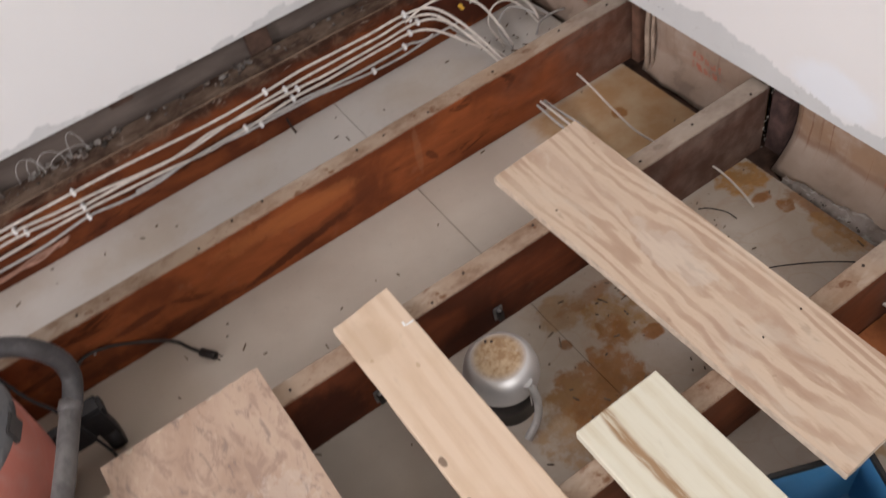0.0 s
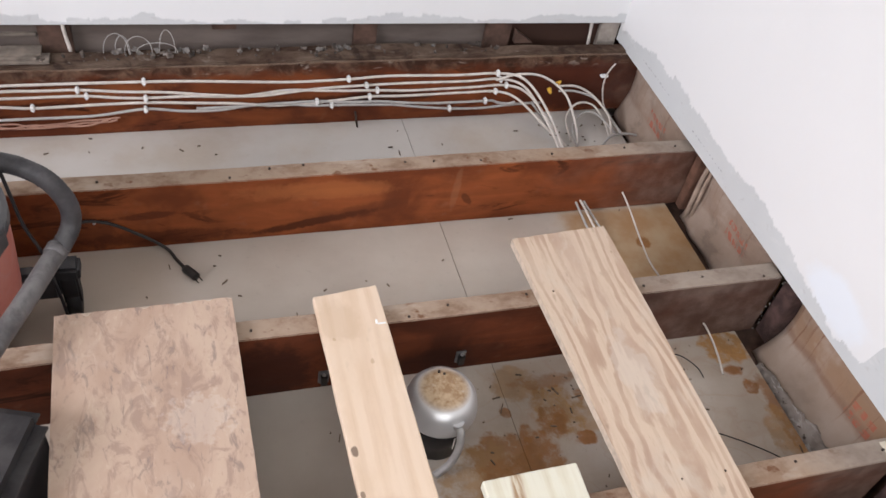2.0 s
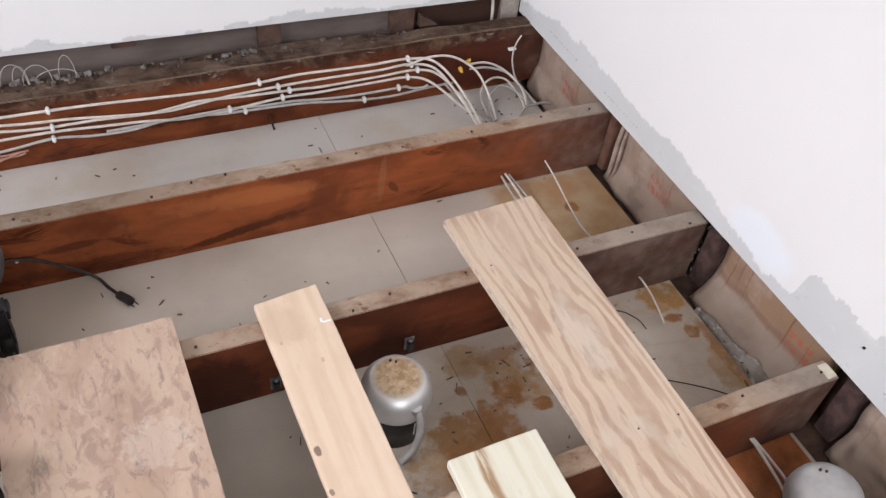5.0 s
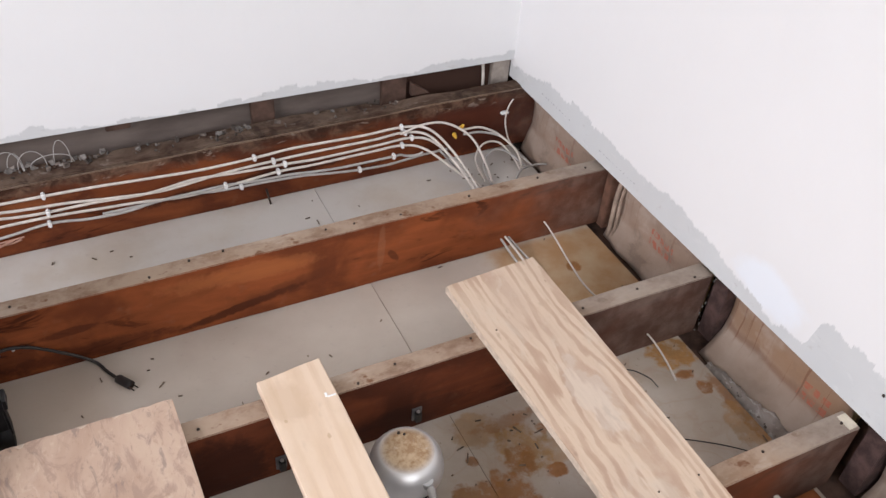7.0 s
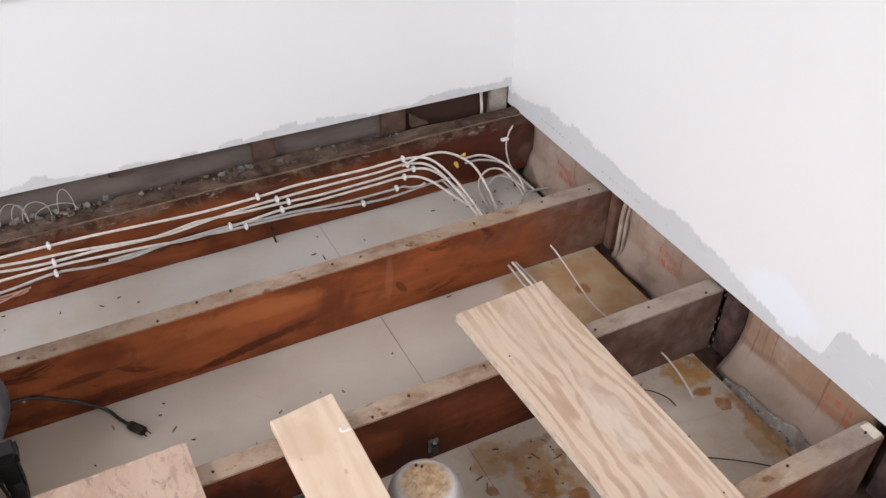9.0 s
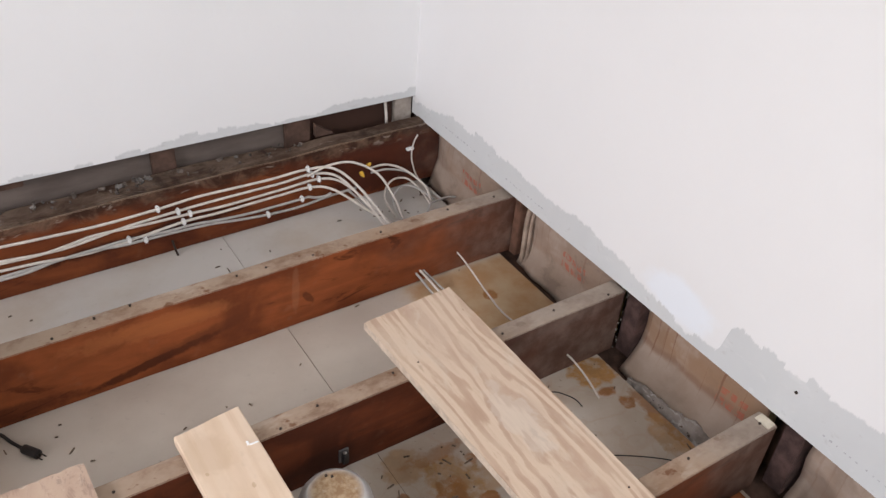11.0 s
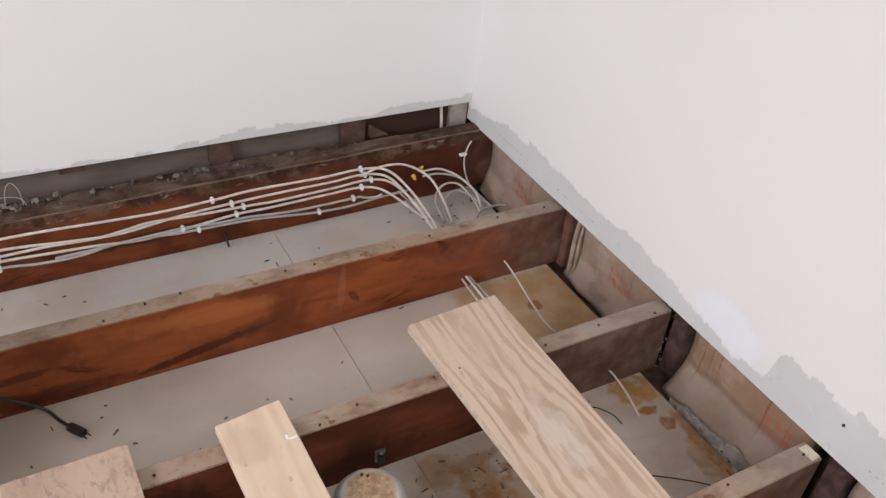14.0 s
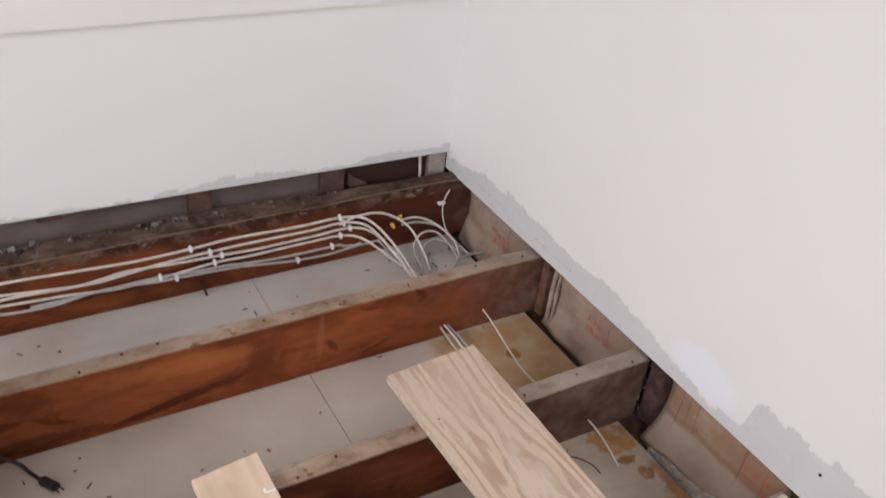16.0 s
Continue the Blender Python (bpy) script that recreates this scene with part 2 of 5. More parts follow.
n, c, w, fine = board_wood("rotary_plywood", (0.61, 0.475, 0.36), (0.46, 0.32, 0.23), (0.38, 0.245, 0.17), 5.0, 7.5, 1.7, 0.3, 1.1, 5.5)
c = n.mix(n.math("MULTIPLY", n.ramp(n.noise(1.0, 4, n.coords((7, 2.2, 7), (5, 5, 0)), 0.6, 0.4), 0.46, 0.64), 0.6), c, (0.545, 0.41, 0.315))
c = n.mix(n.math("MULTIPLY", n.ramp(n.noise(1.0, 4, n.coords((170, 30, 1), (3, 8, 0)), 0.7), 0.55, 0.7), 0.35), c, (0.43, 0.295, 0.21))
c = n.mix(n.math("MULTIPLY", n.ramp(n.noise(9, 5, n.coords((1.5, 0.7, 1), (2, 6, 0)), 0.65, 0.6), 0.5, 0.7), 0.55), c, (0.60, 0.51, 0.415))
c = n.mix(n.math("MULTIPLY", n.ramp(n.noise(4, 3, n.coords((1, 1, 1), (8, 1, 0))), 0.55, 0.75), 0.35), c, (0.42, 0.31, 0.25))
c = n.mix(n.math("MULTIPLY", n.ramp(n.noise(38, 3, n.coords((1, 0.6, 1), (7, 2, 0)), 0.6), 0.70, 0.76), 0.6), c, (0.22, 0.13, 0.085))
c = n.mix(n.math("MULTIPLY", n.blob(0.115, -0.33, 0.03, 0.10, 1.4, 22), 0.35), c, (0.62, 0.55, 0.48))
M["plywood"] = n.finish(c, fine, 0.15, 0.001)
n, c, w, fine = board_wood("pine", (0.72, 0.565, 0.43), (0.68, 0.515, 0.375), (0.57, 0.41, 0.285), 5, 5.0, 0.5, 0.12, 0.4, 6.0)
c = n.mix(n.math("MULTIPLY", n.math("MAXIMUM", n.blob(0.013, -0.318, 0.006, 0.010, 0.5, 90), n.blob(0.011, -0.392, 0.004, 0.006, 0.5, 90)), 0.85), c, (0.17, 0.115, 0.085))
c = n.mix(n.math("MULTIPLY", n.math("MAXIMUM", n.blob(0.075, -0.155, 0.004, 0.006, 0.8, 90), n.blob(0.02, -0.10, 0.003, 0.004, 0.8, 90)), 0.5), c, (0.42, 0.27, 0.15))
c = n.mix(n.math("MULTIPLY", n.ramp(n.noise(8, 5, n.coords((1, 0.5, 1), (3, 3, 0)), 0.65), 0.52, 0.7), 0.4), c, (0.62, 0.46, 0.315))
c = n.mix(n.math("MULTIPLY", n.blob(0.03, -0.06, 0.05, 0.05, 0.8), 0.3), c, (0.45, 0.3, 0.18))
M["pine"] = n.finish(c, fine, 0.12, 0.001)
n, c, w, fine = board_wood("pale_pine", (0.715, 0.685, 0.565), (0.67, 0.625, 0.49), (0.55, 0.47, 0.335), 5, 4.0, 0.4, 0.1, 0.4, 6.0)
seam = n.ramp(n.math("ABSOLUTE", n.math("ADD", n.math("SUBTRACT", n.axis(0), 0.052), n.math("MULTIPLY", n.math("SUBTRACT", n.noise(7, 3), 0.5), 0.03))), 0.004, 0.013)
c = n.mix(n.math("MULTIPLY", n.math("SUBTRACT", 1.0, seam), n.ramp(n.noise(1.0, 4, n.coords((90, 9, 1), (1, 3, 0)), 0.65), 0.30, 0.55)), c, (0.36, 0.23, 0.13))
M["pale_pine"] = n.finish(c, fine, 0.12, 0.001)

n = Nodes("worn_plywood_panel", 0.75, 0, 0.2)
swirl = n.noise(5, 5, n.coords((1.3, 0.7, 1)), 0.6, 1.4)
c = n.mix(n.ramp(swirl, 0.32, 0.68), (0.43, 0.30, 0.225), (0.52, 0.385, 0.295))
flake = n.noise(20, 6, n.coords((1.7, 0.8, 1), (1, 2, 0)), 0.68, 1.1)
c = n.mix(n.math("MULTIPLY", n.ramp(flake, 0.50, 0.62), 0.6), c, (0.31, 0.21, 0.17))
gouge = n.noise(34, 5, n.coords((1.5, 0.55, 1), (9, 1, 0)), 0.66, 0.9)
c = n.mix(n.math("MULTIPLY", n.ramp(gouge, 0.57, 0.66), 0.7), c, (0.25, 0.185, 0.16))
c = n.mix(n.math("MULTIPLY", n.ramp(n.noise(26, 5, n.coords((1.6, 0.7, 1), (6, 3, 0)), 0.68, 1.0), 0.56, 0.70), 0.45), c, (0.60, 0.47, 0.37))
c = n.mix(n.math("MULTIPLY", n.ramp(n.noise(70, 4, n.coords((1.2, 0.6, 1), (2, 7, 0)), 0.7), 0.58, 0.7), 0.45), c, (0.33, 0.21, 0.15))
c = n.mix(n.math("MULTIPLY", n.ramp(n.noise(5, 4, n.coords((1, 1, 1), (3, 8, 0))), 0.55, 0.75), 0.4), c, (0.60, 0.52, 0.46))
c = n.mix(n.math("MULTIPLY", n.blob(0.215, -0.235, 0.05, 0.045, 1.6, 60), 0.25), c, (0.64, 0.57, 0.51))
M["panel"] = n.finish(c, n.math("ADD", flake, n.noise(60, 4, n.coords((1, 0.3, 1)))), 0.3, 0.001)

n = Nodes("back_of_drywall", 0.95, 0, 0.1)
c = n.mix(n.ramp(n.noise(3.5, 5), 0.3, 0.7), (0.475, 0.41, 0.345), (0.555, 0.495, 0.425))
plaster = n.math("MULTIPLY", n.ramp(n.axis(1), 0.05, 0.12), n.ramp(n.noise(4, 5, n.coords((1, 1, 1), (7, 7, 0))), 0.3, 0.6))
c = n.mix(n.math("MULTIPLY", plaster, 0.6), c, (0.62, 0.61, 0.59))
c = n.mix(n.math("MULTIPLY", n.ramp(n.noise(60, 4), 0.6, 0.8), 0.25), c, (0.30, 0.26, 0.22))
bay = n.ramp(n.math("ADD", n.axis(0), n.math("MULTIPLY", n.math("SUBTRACT", n.noise(11, 4), 0.5), 0.10)), -0.33, -0.26)
mid = n.math("MULTIPLY", n.ramp(n.axis(1), -0.40, -0.36), n.math("SUBTRACT", 1.0, n.ramp(n.axis(1), -0.02, 0.02)))
c = n.mix(n.math("MULTIPLY", n.math("MULTIPLY", bay, mid), 0.85), c, n.mix(n.ramp(n.noise(12, 5), 0.3, 0.7), (0.40, 0.215, 0.085), (0.48, 0.34, 0.20)))
RUST, TAN = (0.36, 0.14, 0.035), (0.46, 0.255, 0.09)
for x, y, rx, ry, k, col in (
    (-0.50, -0.53, 0.055, 0.055, 0.85, TAN), (-0.515, -0.55, 0.035, 0.035, 0.8, RUST), (-0.56, -0.46, 0.05, 0.04, 0.6, TAN),
    (-0.63, -0.62, 0.07, 0.06, 0.9, RUST), (-0.67, -0.66, 0.09, 0.08, 0.7, TAN), (-0.42, -0.56, 0.05, 0.03, 0.5, TAN),
    (-0.075, -0.44, 0.055, 0.045, 0.95, (0.50, 0.25, 0.07)), (-0.62, -0.665, 0.075, 0.055, 0.95, RUST), (-0.59, -0.69, 0.04, 0.03, 0.8, (0.16, 0.07, 0.03)), (-0.035, -0.62, 0.02, 0.10, 0.7, RUST), (-0.555, -0.625, 0.035, 0.06, 0.9, RUST), (-0.50, -0.46, 0.07, 0.018, 0.6, RUST), (-0.085, -0.50, 0.022, 0.014, 0.9, RUST), (-0.068, -0.545, 0.018, 0.018, 0.9, RUST),
    (-0.05, -0.66, 0.035, 0.07, 0.6, TAN), (-0.46, -0.60, 0.022, 0.016, 0.9, RUST), (-0.57, -0.57, 0.016, 0.02, 0.85, RUST), (-0.55, -0.66, 0.03, 0.02, 0.8, RUST), (-0.44, -0.50, 0.012, 0.015, 0.8, RUST), (-0.60, -0.52, 0.012, 0.012, 0.8, RUST), (-0.12, -0.12, 0.02, 0.018, 0.8, RUST), (-0.30, -0.95, 0.10, 0.06, 0.7, TAN)):
    c = n.mix(n.math("MULTIPLY", n.math("MULTIPLY", n.blob(x, y, rx, ry, 1.0, 30), n.ramp(n.noise(28, 5, None, 0.7), 0.20, 0.54)), k), c, n.mix(n.ramp(n.noise(16, 4, n.coords((1, 1, 1), (x * 9, 1, 0)), 0.7), 0.4, 0.65), tuple(v * 0.72 for v in col), col))
near = n.math("MULTIPLY", n.math("SUBTRACT", 1.0, n.ramp(n.axis(1), -0.42, -0.40)), n.ramp(n.math("ADD", n.axis(0), n.math("MULTIPLY", n.noise(5, 3), 0.3)), -0.7, -0.45))
c = n.mix(n.math("MULTIPLY", n.math("MULTIPLY", near, n.ramp(n.noise(7, 5, n.coords((1, 1, 1), (2, 2, 0))), 0.3, 0.65)), 0.38), c, (0.35, 0.24, 0.15))
speck = n.math("MULTIPLY", n.ramp(n.noise(75, 4, n.coords((1, 1, 1), (1, 6, 0)), 0.7), 0.64, 0.72), n.ramp(n.noise(9, 3, n.coords((1, 1, 1), (5, 2, 0))), 0.4, 0.6))
c = n.mix(n.math("MULTIPLY", n.math("MULTIPLY", near, speck), 0.8), c, (0.09, 0.05, 0.03))
ring = n.math("ABSOLUTE", n.math("SUBTRACT", n.noise(11, 2, n.coords((1, 1, 1), (2, 9, 0)), 0.4, 1.5), 0.5))
c = n.mix(n.math("MULTIPLY", n.math("MULTIPLY", near, n.math("SUBTRACT", 1.0, n.ramp(ring, 0.0, 0.06))), 0.10), c, RUST)
# reddish shade of the vacuum and hose, painted on the middle bay's west end
west = n.math("MULTIPLY", n.math("SUBTRACT", 1.0, n.ramp(n.axis(0), -1.25, -1.12)), mid)
c = n.mix(n.math("MULTIPLY", west, 0.35), c, (0.36, 0.27, 0.19))
M["drywall_back"] = n.finish(c, n.noise(90, 4), 0.15, 0.001)


def wall_paint(name, k, near, far, stops, ragged, bare, spot=None):
    """White paint that stops in a ragged edge above a band of raw grey board; stops: (place along the wall, height of the edge)."""
    n = Nodes(name, 0.7, 0, 0.25)
    line = n.coords((1, 1, 0.12))
    along = n.math("ADD", n.axis(k), n.math("MULTIPLY", n.math("SUBTRACT", n.noise(14, 3, line), 0.5), 0.05))
    r = n.t.nodes.new("ShaderNodeValToRGB")
    n.put(r.inputs[0], n.math("DIVIDE", n.math("SUBTRACT", along, near), far - near))
    for i, (p, h) in enumerate(sorted(stops, key=lambda q: (q[0] - near) / (far - near))):
        e = r.color_ramp.elements[i] if i < 2 else r.color_ramp.elements.new(1.0)
        e.position = (p - near) / (far - near)
        e.color = (h * 5, h * 5, h * 5, 1)
    h = n.math("MULTIPLY", r.outputs[0], 0.2)
    h = n.math("ADD", h, n.math("MULTIPLY", n.math("SUBTRACT", n.noise(38, 4, line, 0.75), 0.5), ragged))
    steps = n.t.nodes.new("ShaderNodeTexWhiteNoise")
    steps.noise_dimensions = "1D"
    n.put(steps.inputs["W"], n.math("FLOOR", n.math("MULTIPLY", n.math("ADD", n.axis(k), n.math("MULTIPLY", n.noise(5, 2, line), 0.06)), 21.0)))
    h = n.math("ADD", h, n.math("MULTIPLY", n.math("SUBTRACT", steps.outputs["Value"], 0.5), 0.014))
    smear = n.math("MULTIPLY", n.math("SUBTRACT", n.noise(24, 5, n.coords((1, 1, 0.6), (3, 3, 1)), 0.7), 0.5), 0.03)
    f = n.ramp(n.math("ADD", n.math("SUBTRACT", n.axis(2), h), smear), -0.004, 0.003)
    paint = n.mix(n.noise(2.2, 4), (0.795, 0.795, 0.797), (0.85, 0.85, 0.852))
    raw = n.mix(n.noise(8, 5), tuple(v - 0.05 for v in bare), tuple(v + 0.05 for v in bare))
    dab = n.coords((1, 14, 34) if k else (14, 1, 34), (2, 5, 1))
    raw = n.mix(n.math("MULTIPLY", n.ramp(n.noise(1.0, 4, dab, 0.6, 0.4), 0.60, 0.70), 0.25), raw, (0.78, 0.78, 0.78))
    raw = n.mix(n.math("MULTIPLY", n.ramp(n.noise(1.0, 4, n.coords((1, 30, 50) if k else (30, 1, 50), (7, 1, 3)), 0.6, 0.3), 0.62, 0.70), 0.35), raw, (0.50, 0.49, 0.48))
    # spot: a bluish pool of skylight mixed into the paint colour
    if spot:
        d1 = n.math("DIVIDE", n.math("SUBTRACT", n.axis(k), spot[0]), spot[2])
        d2 = n.math("DIVIDE", n.math("SUBTRACT", n.axis(2), spot[1]), spot[3])
        d = n.math("ADD", n.math("ADD", n.math("MULTIPLY", d1, d1), n.math("MULTIPLY", d2, d2)), n.math("MULTIPLY", n.math("SUBTRACT", n.noise(16, 5), 0.5), 1.6))
        paint = n.mix(n.math("SUBTRACT", 1.0, n.ramp(d, 0.3, 1.3)), paint, (0.83, 0.87, 0.92))
    return n.finish(n.mix(f, raw, paint), n.math("ADD", n.noise(70, 3), n.math("MULTIPLY", f, 0.8)), 0.12, 0.0012)


# last argument: place and size of the painted skylight patch low on the wall
M["wall_east"] = wall_paint("painted_drywall", 1, 0.45, -1.55, ((0.44, 0.055), (0.33, 0.070), (0.19, 0.097), (0.05, 0.092), (-0.05, 0.086), (-0.27, 0.088), (-0.42, 0.062), (-0.58, 0.034), (-0.655, 0.04), (-0.68, 0.13), (-0.78, 0.125), (-1.06, 0.14), (-1.5, 0.15)), 0.03, (0.635, 0.65, 0.655), (-0.55, 0.085, 0.10, 0.05))
M["wall_north"] = wall_paint("painted_drywall_with_cut_edge", 0, 0.0, -2.0, ((-0.02, 0.096), (-0.09, 0.098), (-0.17, 0.103), (-0.26, 0.094), (-0.30, 0.083), (-0.40, 0.082), (-0.47, 0.098), (-0.60, 0.104), (-0.72, 0.101), (-0.80, 0.088), (-0.84, 0.084), (-0.96, 0.099), (-1.05, 0.094), (-1.19, 0.114), (-1.30, 0.100), (-1.6, 0.120)), 0.012, (0.63, 0.64, 0.645))
M["white_paint"] = plain("white_paint", (0.82, 0.81, 0.80), 0.6, 0, 0.03, 4)
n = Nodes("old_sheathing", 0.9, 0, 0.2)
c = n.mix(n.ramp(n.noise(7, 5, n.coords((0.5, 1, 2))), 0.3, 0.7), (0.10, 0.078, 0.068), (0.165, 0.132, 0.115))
# darker and redder towards the east corner
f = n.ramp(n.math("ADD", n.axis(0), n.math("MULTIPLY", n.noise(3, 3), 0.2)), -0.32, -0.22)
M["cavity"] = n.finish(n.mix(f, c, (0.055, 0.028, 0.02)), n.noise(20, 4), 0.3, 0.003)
M["dark_strip"] = plain("dark_strip_wood", (0.08, 0.047, 0.042), 0.8, 0, 0.5, 25)
M["stud"] = plain("old_stud", (0.10, 0.058, 0.043), 0.85, 0, 0.4, 22)
M["post_pale"] = plain("pale_torn_wood", (0.60, 0.54, 0.44), 0.9, 0, 0.15, 40)
M["nailer"] = plain("brown_strip", (0.155, 0.08, 0.054), 0.8, 0, 0.35, 18)
M["post"] = plain("weathered_post", (0.36, 0.31, 0.27), 0.9, 0, 0.25, 25)
n = Nodes("dusty_ledge", 0.95, 0, 0.1)
c = n.mix(n.ramp(n.noise(9, 5, n.coords((1, 2, 2)), 0.65, 0.5), 0.35, 0.65), (0.065, 0.038, 0.027), (0.155, 0.11, 0.082))
c = n.mix(n.math("MULTIPLY", n.ramp(n.noise(17, 5, None, 0.7, 0.6), 0.50, 0.66), 0.7), c, (0.03, 0.018, 0.014))
c = n.mix(n.math("MULTIPLY", n.ramp(n.noise(24, 5, n.coords((0.6, 1, 1), (5, 5, 0)), 0.7, 0.5), 0.60, 0.72), 0.6), c, (0.29, 0.245, 0.21))
M["ledge"] = n.finish(c, n.noise(60, 5, None, 0.7), 0.7, 0.004)
M["shim"] = plain("grey_shim_wood", (0.21, 0.175, 0.145), 0.85, 0, 0.3, 30)
M["cable"] = plain("white_cable_jacket", (0.62, 0.565, 0.51), 0.5, 0, 0.15, 40, 0.25)
M["cable_grey"] = plain("grey_cable_jacket", (0.42, 0.40, 0.38), 0.5, 0, 0.15, 40, 0.3)
M["staple"] = plain("white_plastic_staple", (0.85, 0.85, 0.84), 0.4, 0, 0.04, 30)
M["copper"] = plain("pinkish_cable", (0.40, 0.22, 0.16), 0.5, 0, 0.2, 30)
M["yellow"] = plain("yellow_plastic", (0.72, 0.42, 0.06), 0.45, 0, 0.08, 30)
M["galv"] = plain("galvanised_steel", (0.62, 0.62, 0.62), 0.34, 0.85, 0.15, 25)
M["dull_steel"] = plain("dull_steel", (0.22, 0.21, 0.21), 0.5, 0.6, 0.25, 25)
M["black_can"] = plain("black_can_paint", (0.03, 0.027, 0.026), 0.35, 0.2, 0.3, 30)
M["red_tank"] = plain("red_plastic", (0.58, 0.20, 0.155), 0.5, 0, 0.10, 7, 0.55)
M["caster"] = plain("matt_black_plastic", (0.020, 0.018, 0.019), 0.55, 0, 0.3, 25, 0.06)
n = Nodes("dusty_grey_plastic", 0.8, 0, 0.2)
c = n.mix(n.ramp(n.noise(9, 5), 0.3, 0.7), (0.125, 0.128, 0.138), (0.19, 0.19, 0.195))
c = n.mix(n.ramp(n.noise(1.0, 6, n.coords((11, 11, 16)), 0.68, 0.25), 0.44, 0.66), c, (0.33, 0.32, 0.315))
c = n.mix(n.math("MULTIPLY", n.ramp(n.noise(13, 5, n.coords((1, 1, 1.6), (3, 1, 2)), 0.7, 0.2), 0.55, 0.68), 0.7), c, (0.06, 0.06, 0.068))
M["grey_head"] = n.finish(c, n.noise(50, 5), 0.3, 0.002)
M["hose"] = plain("black_hose", (0.05, 0.047, 0.05), 0.5, 0, 0.3, 25, 0.10)
M["cuff"] = plain("grey_cuff", (0.085, 0.078, 0.078), 0.42, 0, 0.25, 25, 0.22)
M["pale_tab"] = plain("pale_grey_plastic", (0.24, 0.225, 0.22), 0.65, 0, 0.12, 20, 0.2)
M["cord"] = plain("dark_brown_cord", (0.026, 0.021, 0.019), 0.5, 0, 0.2, 25, 0.08)
M["black_case"] = plain("black_plastic", (0.028, 0.025, 0.026), 0.5, 0, 0.25, 18, 0.05)
M["blue"] = plain("blue_plastic", (0.05, 0.22, 0.42), 0.4, 0, 0.12, 12, 0.2)
M["black_rim"] = plain("black_rubber", (0.02, 0.02, 0.021), 0.5, 0, 0.2, 20)
M["chip"] = plain("dark_wood_chips", (0.17, 0.125, 0.09), 0.9, 0, 0.5, 50)
n = Nodes("grey_mortar", 0.9, 0, 0.2)
c = n.mix(n.ramp(n.noise(16, 5), 0.3, 0.7), (0.21, 0.18, 0.16), (0.40, 0.355, 0.325))
c = n.mix(n.math("MULTIPLY", n.ramp(n.noise(1.0, 5, n.coords((60, 13, 40)), 0.65, 0.8), 0.50, 0.62), 0.85), c, (0.62, 0.60, 0.575))
M["rubble"] = n.finish(c, n.noise(60, 5), 0.6, 0.002)
M["crumb"] = plain("dull_plaster_crumbs", (0.13, 0.105, 0.09), 0.95, 0, 0.7, 40)
M["plaster_lump"] = plain("pale_plaster_lumps", (0.20, 0.18, 0.165), 0.95, 0, 0.5, 40)
M["joint_crumb"] = plain("pale_crumbs", (0.22, 0.195, 0.175), 0.95, 0, 0.3, 40)
M["offcut"] = plain("orange_brown_wood", (0.30, 0.10, 0.035), 0.8, 0, 0.4, 14)
M["nail"] = plain("rusty_nail", (0.05, 0.035, 0.028), 0.6, 0.4, 0.3, 60)
M["fibre"] = plain("glass_fibre", (0.45, 0.36, 0.18), 0.95, 0, 0.3, 40)
M["ink"] = plain("grey_print", (0.46, 0.46, 0.48), 0.8, 0, 0.1, 60)
M["floor"] = plain("subfloor_plywood", (0.46, 0.34, 0.22), 0.75, 0, 0.2, 8)


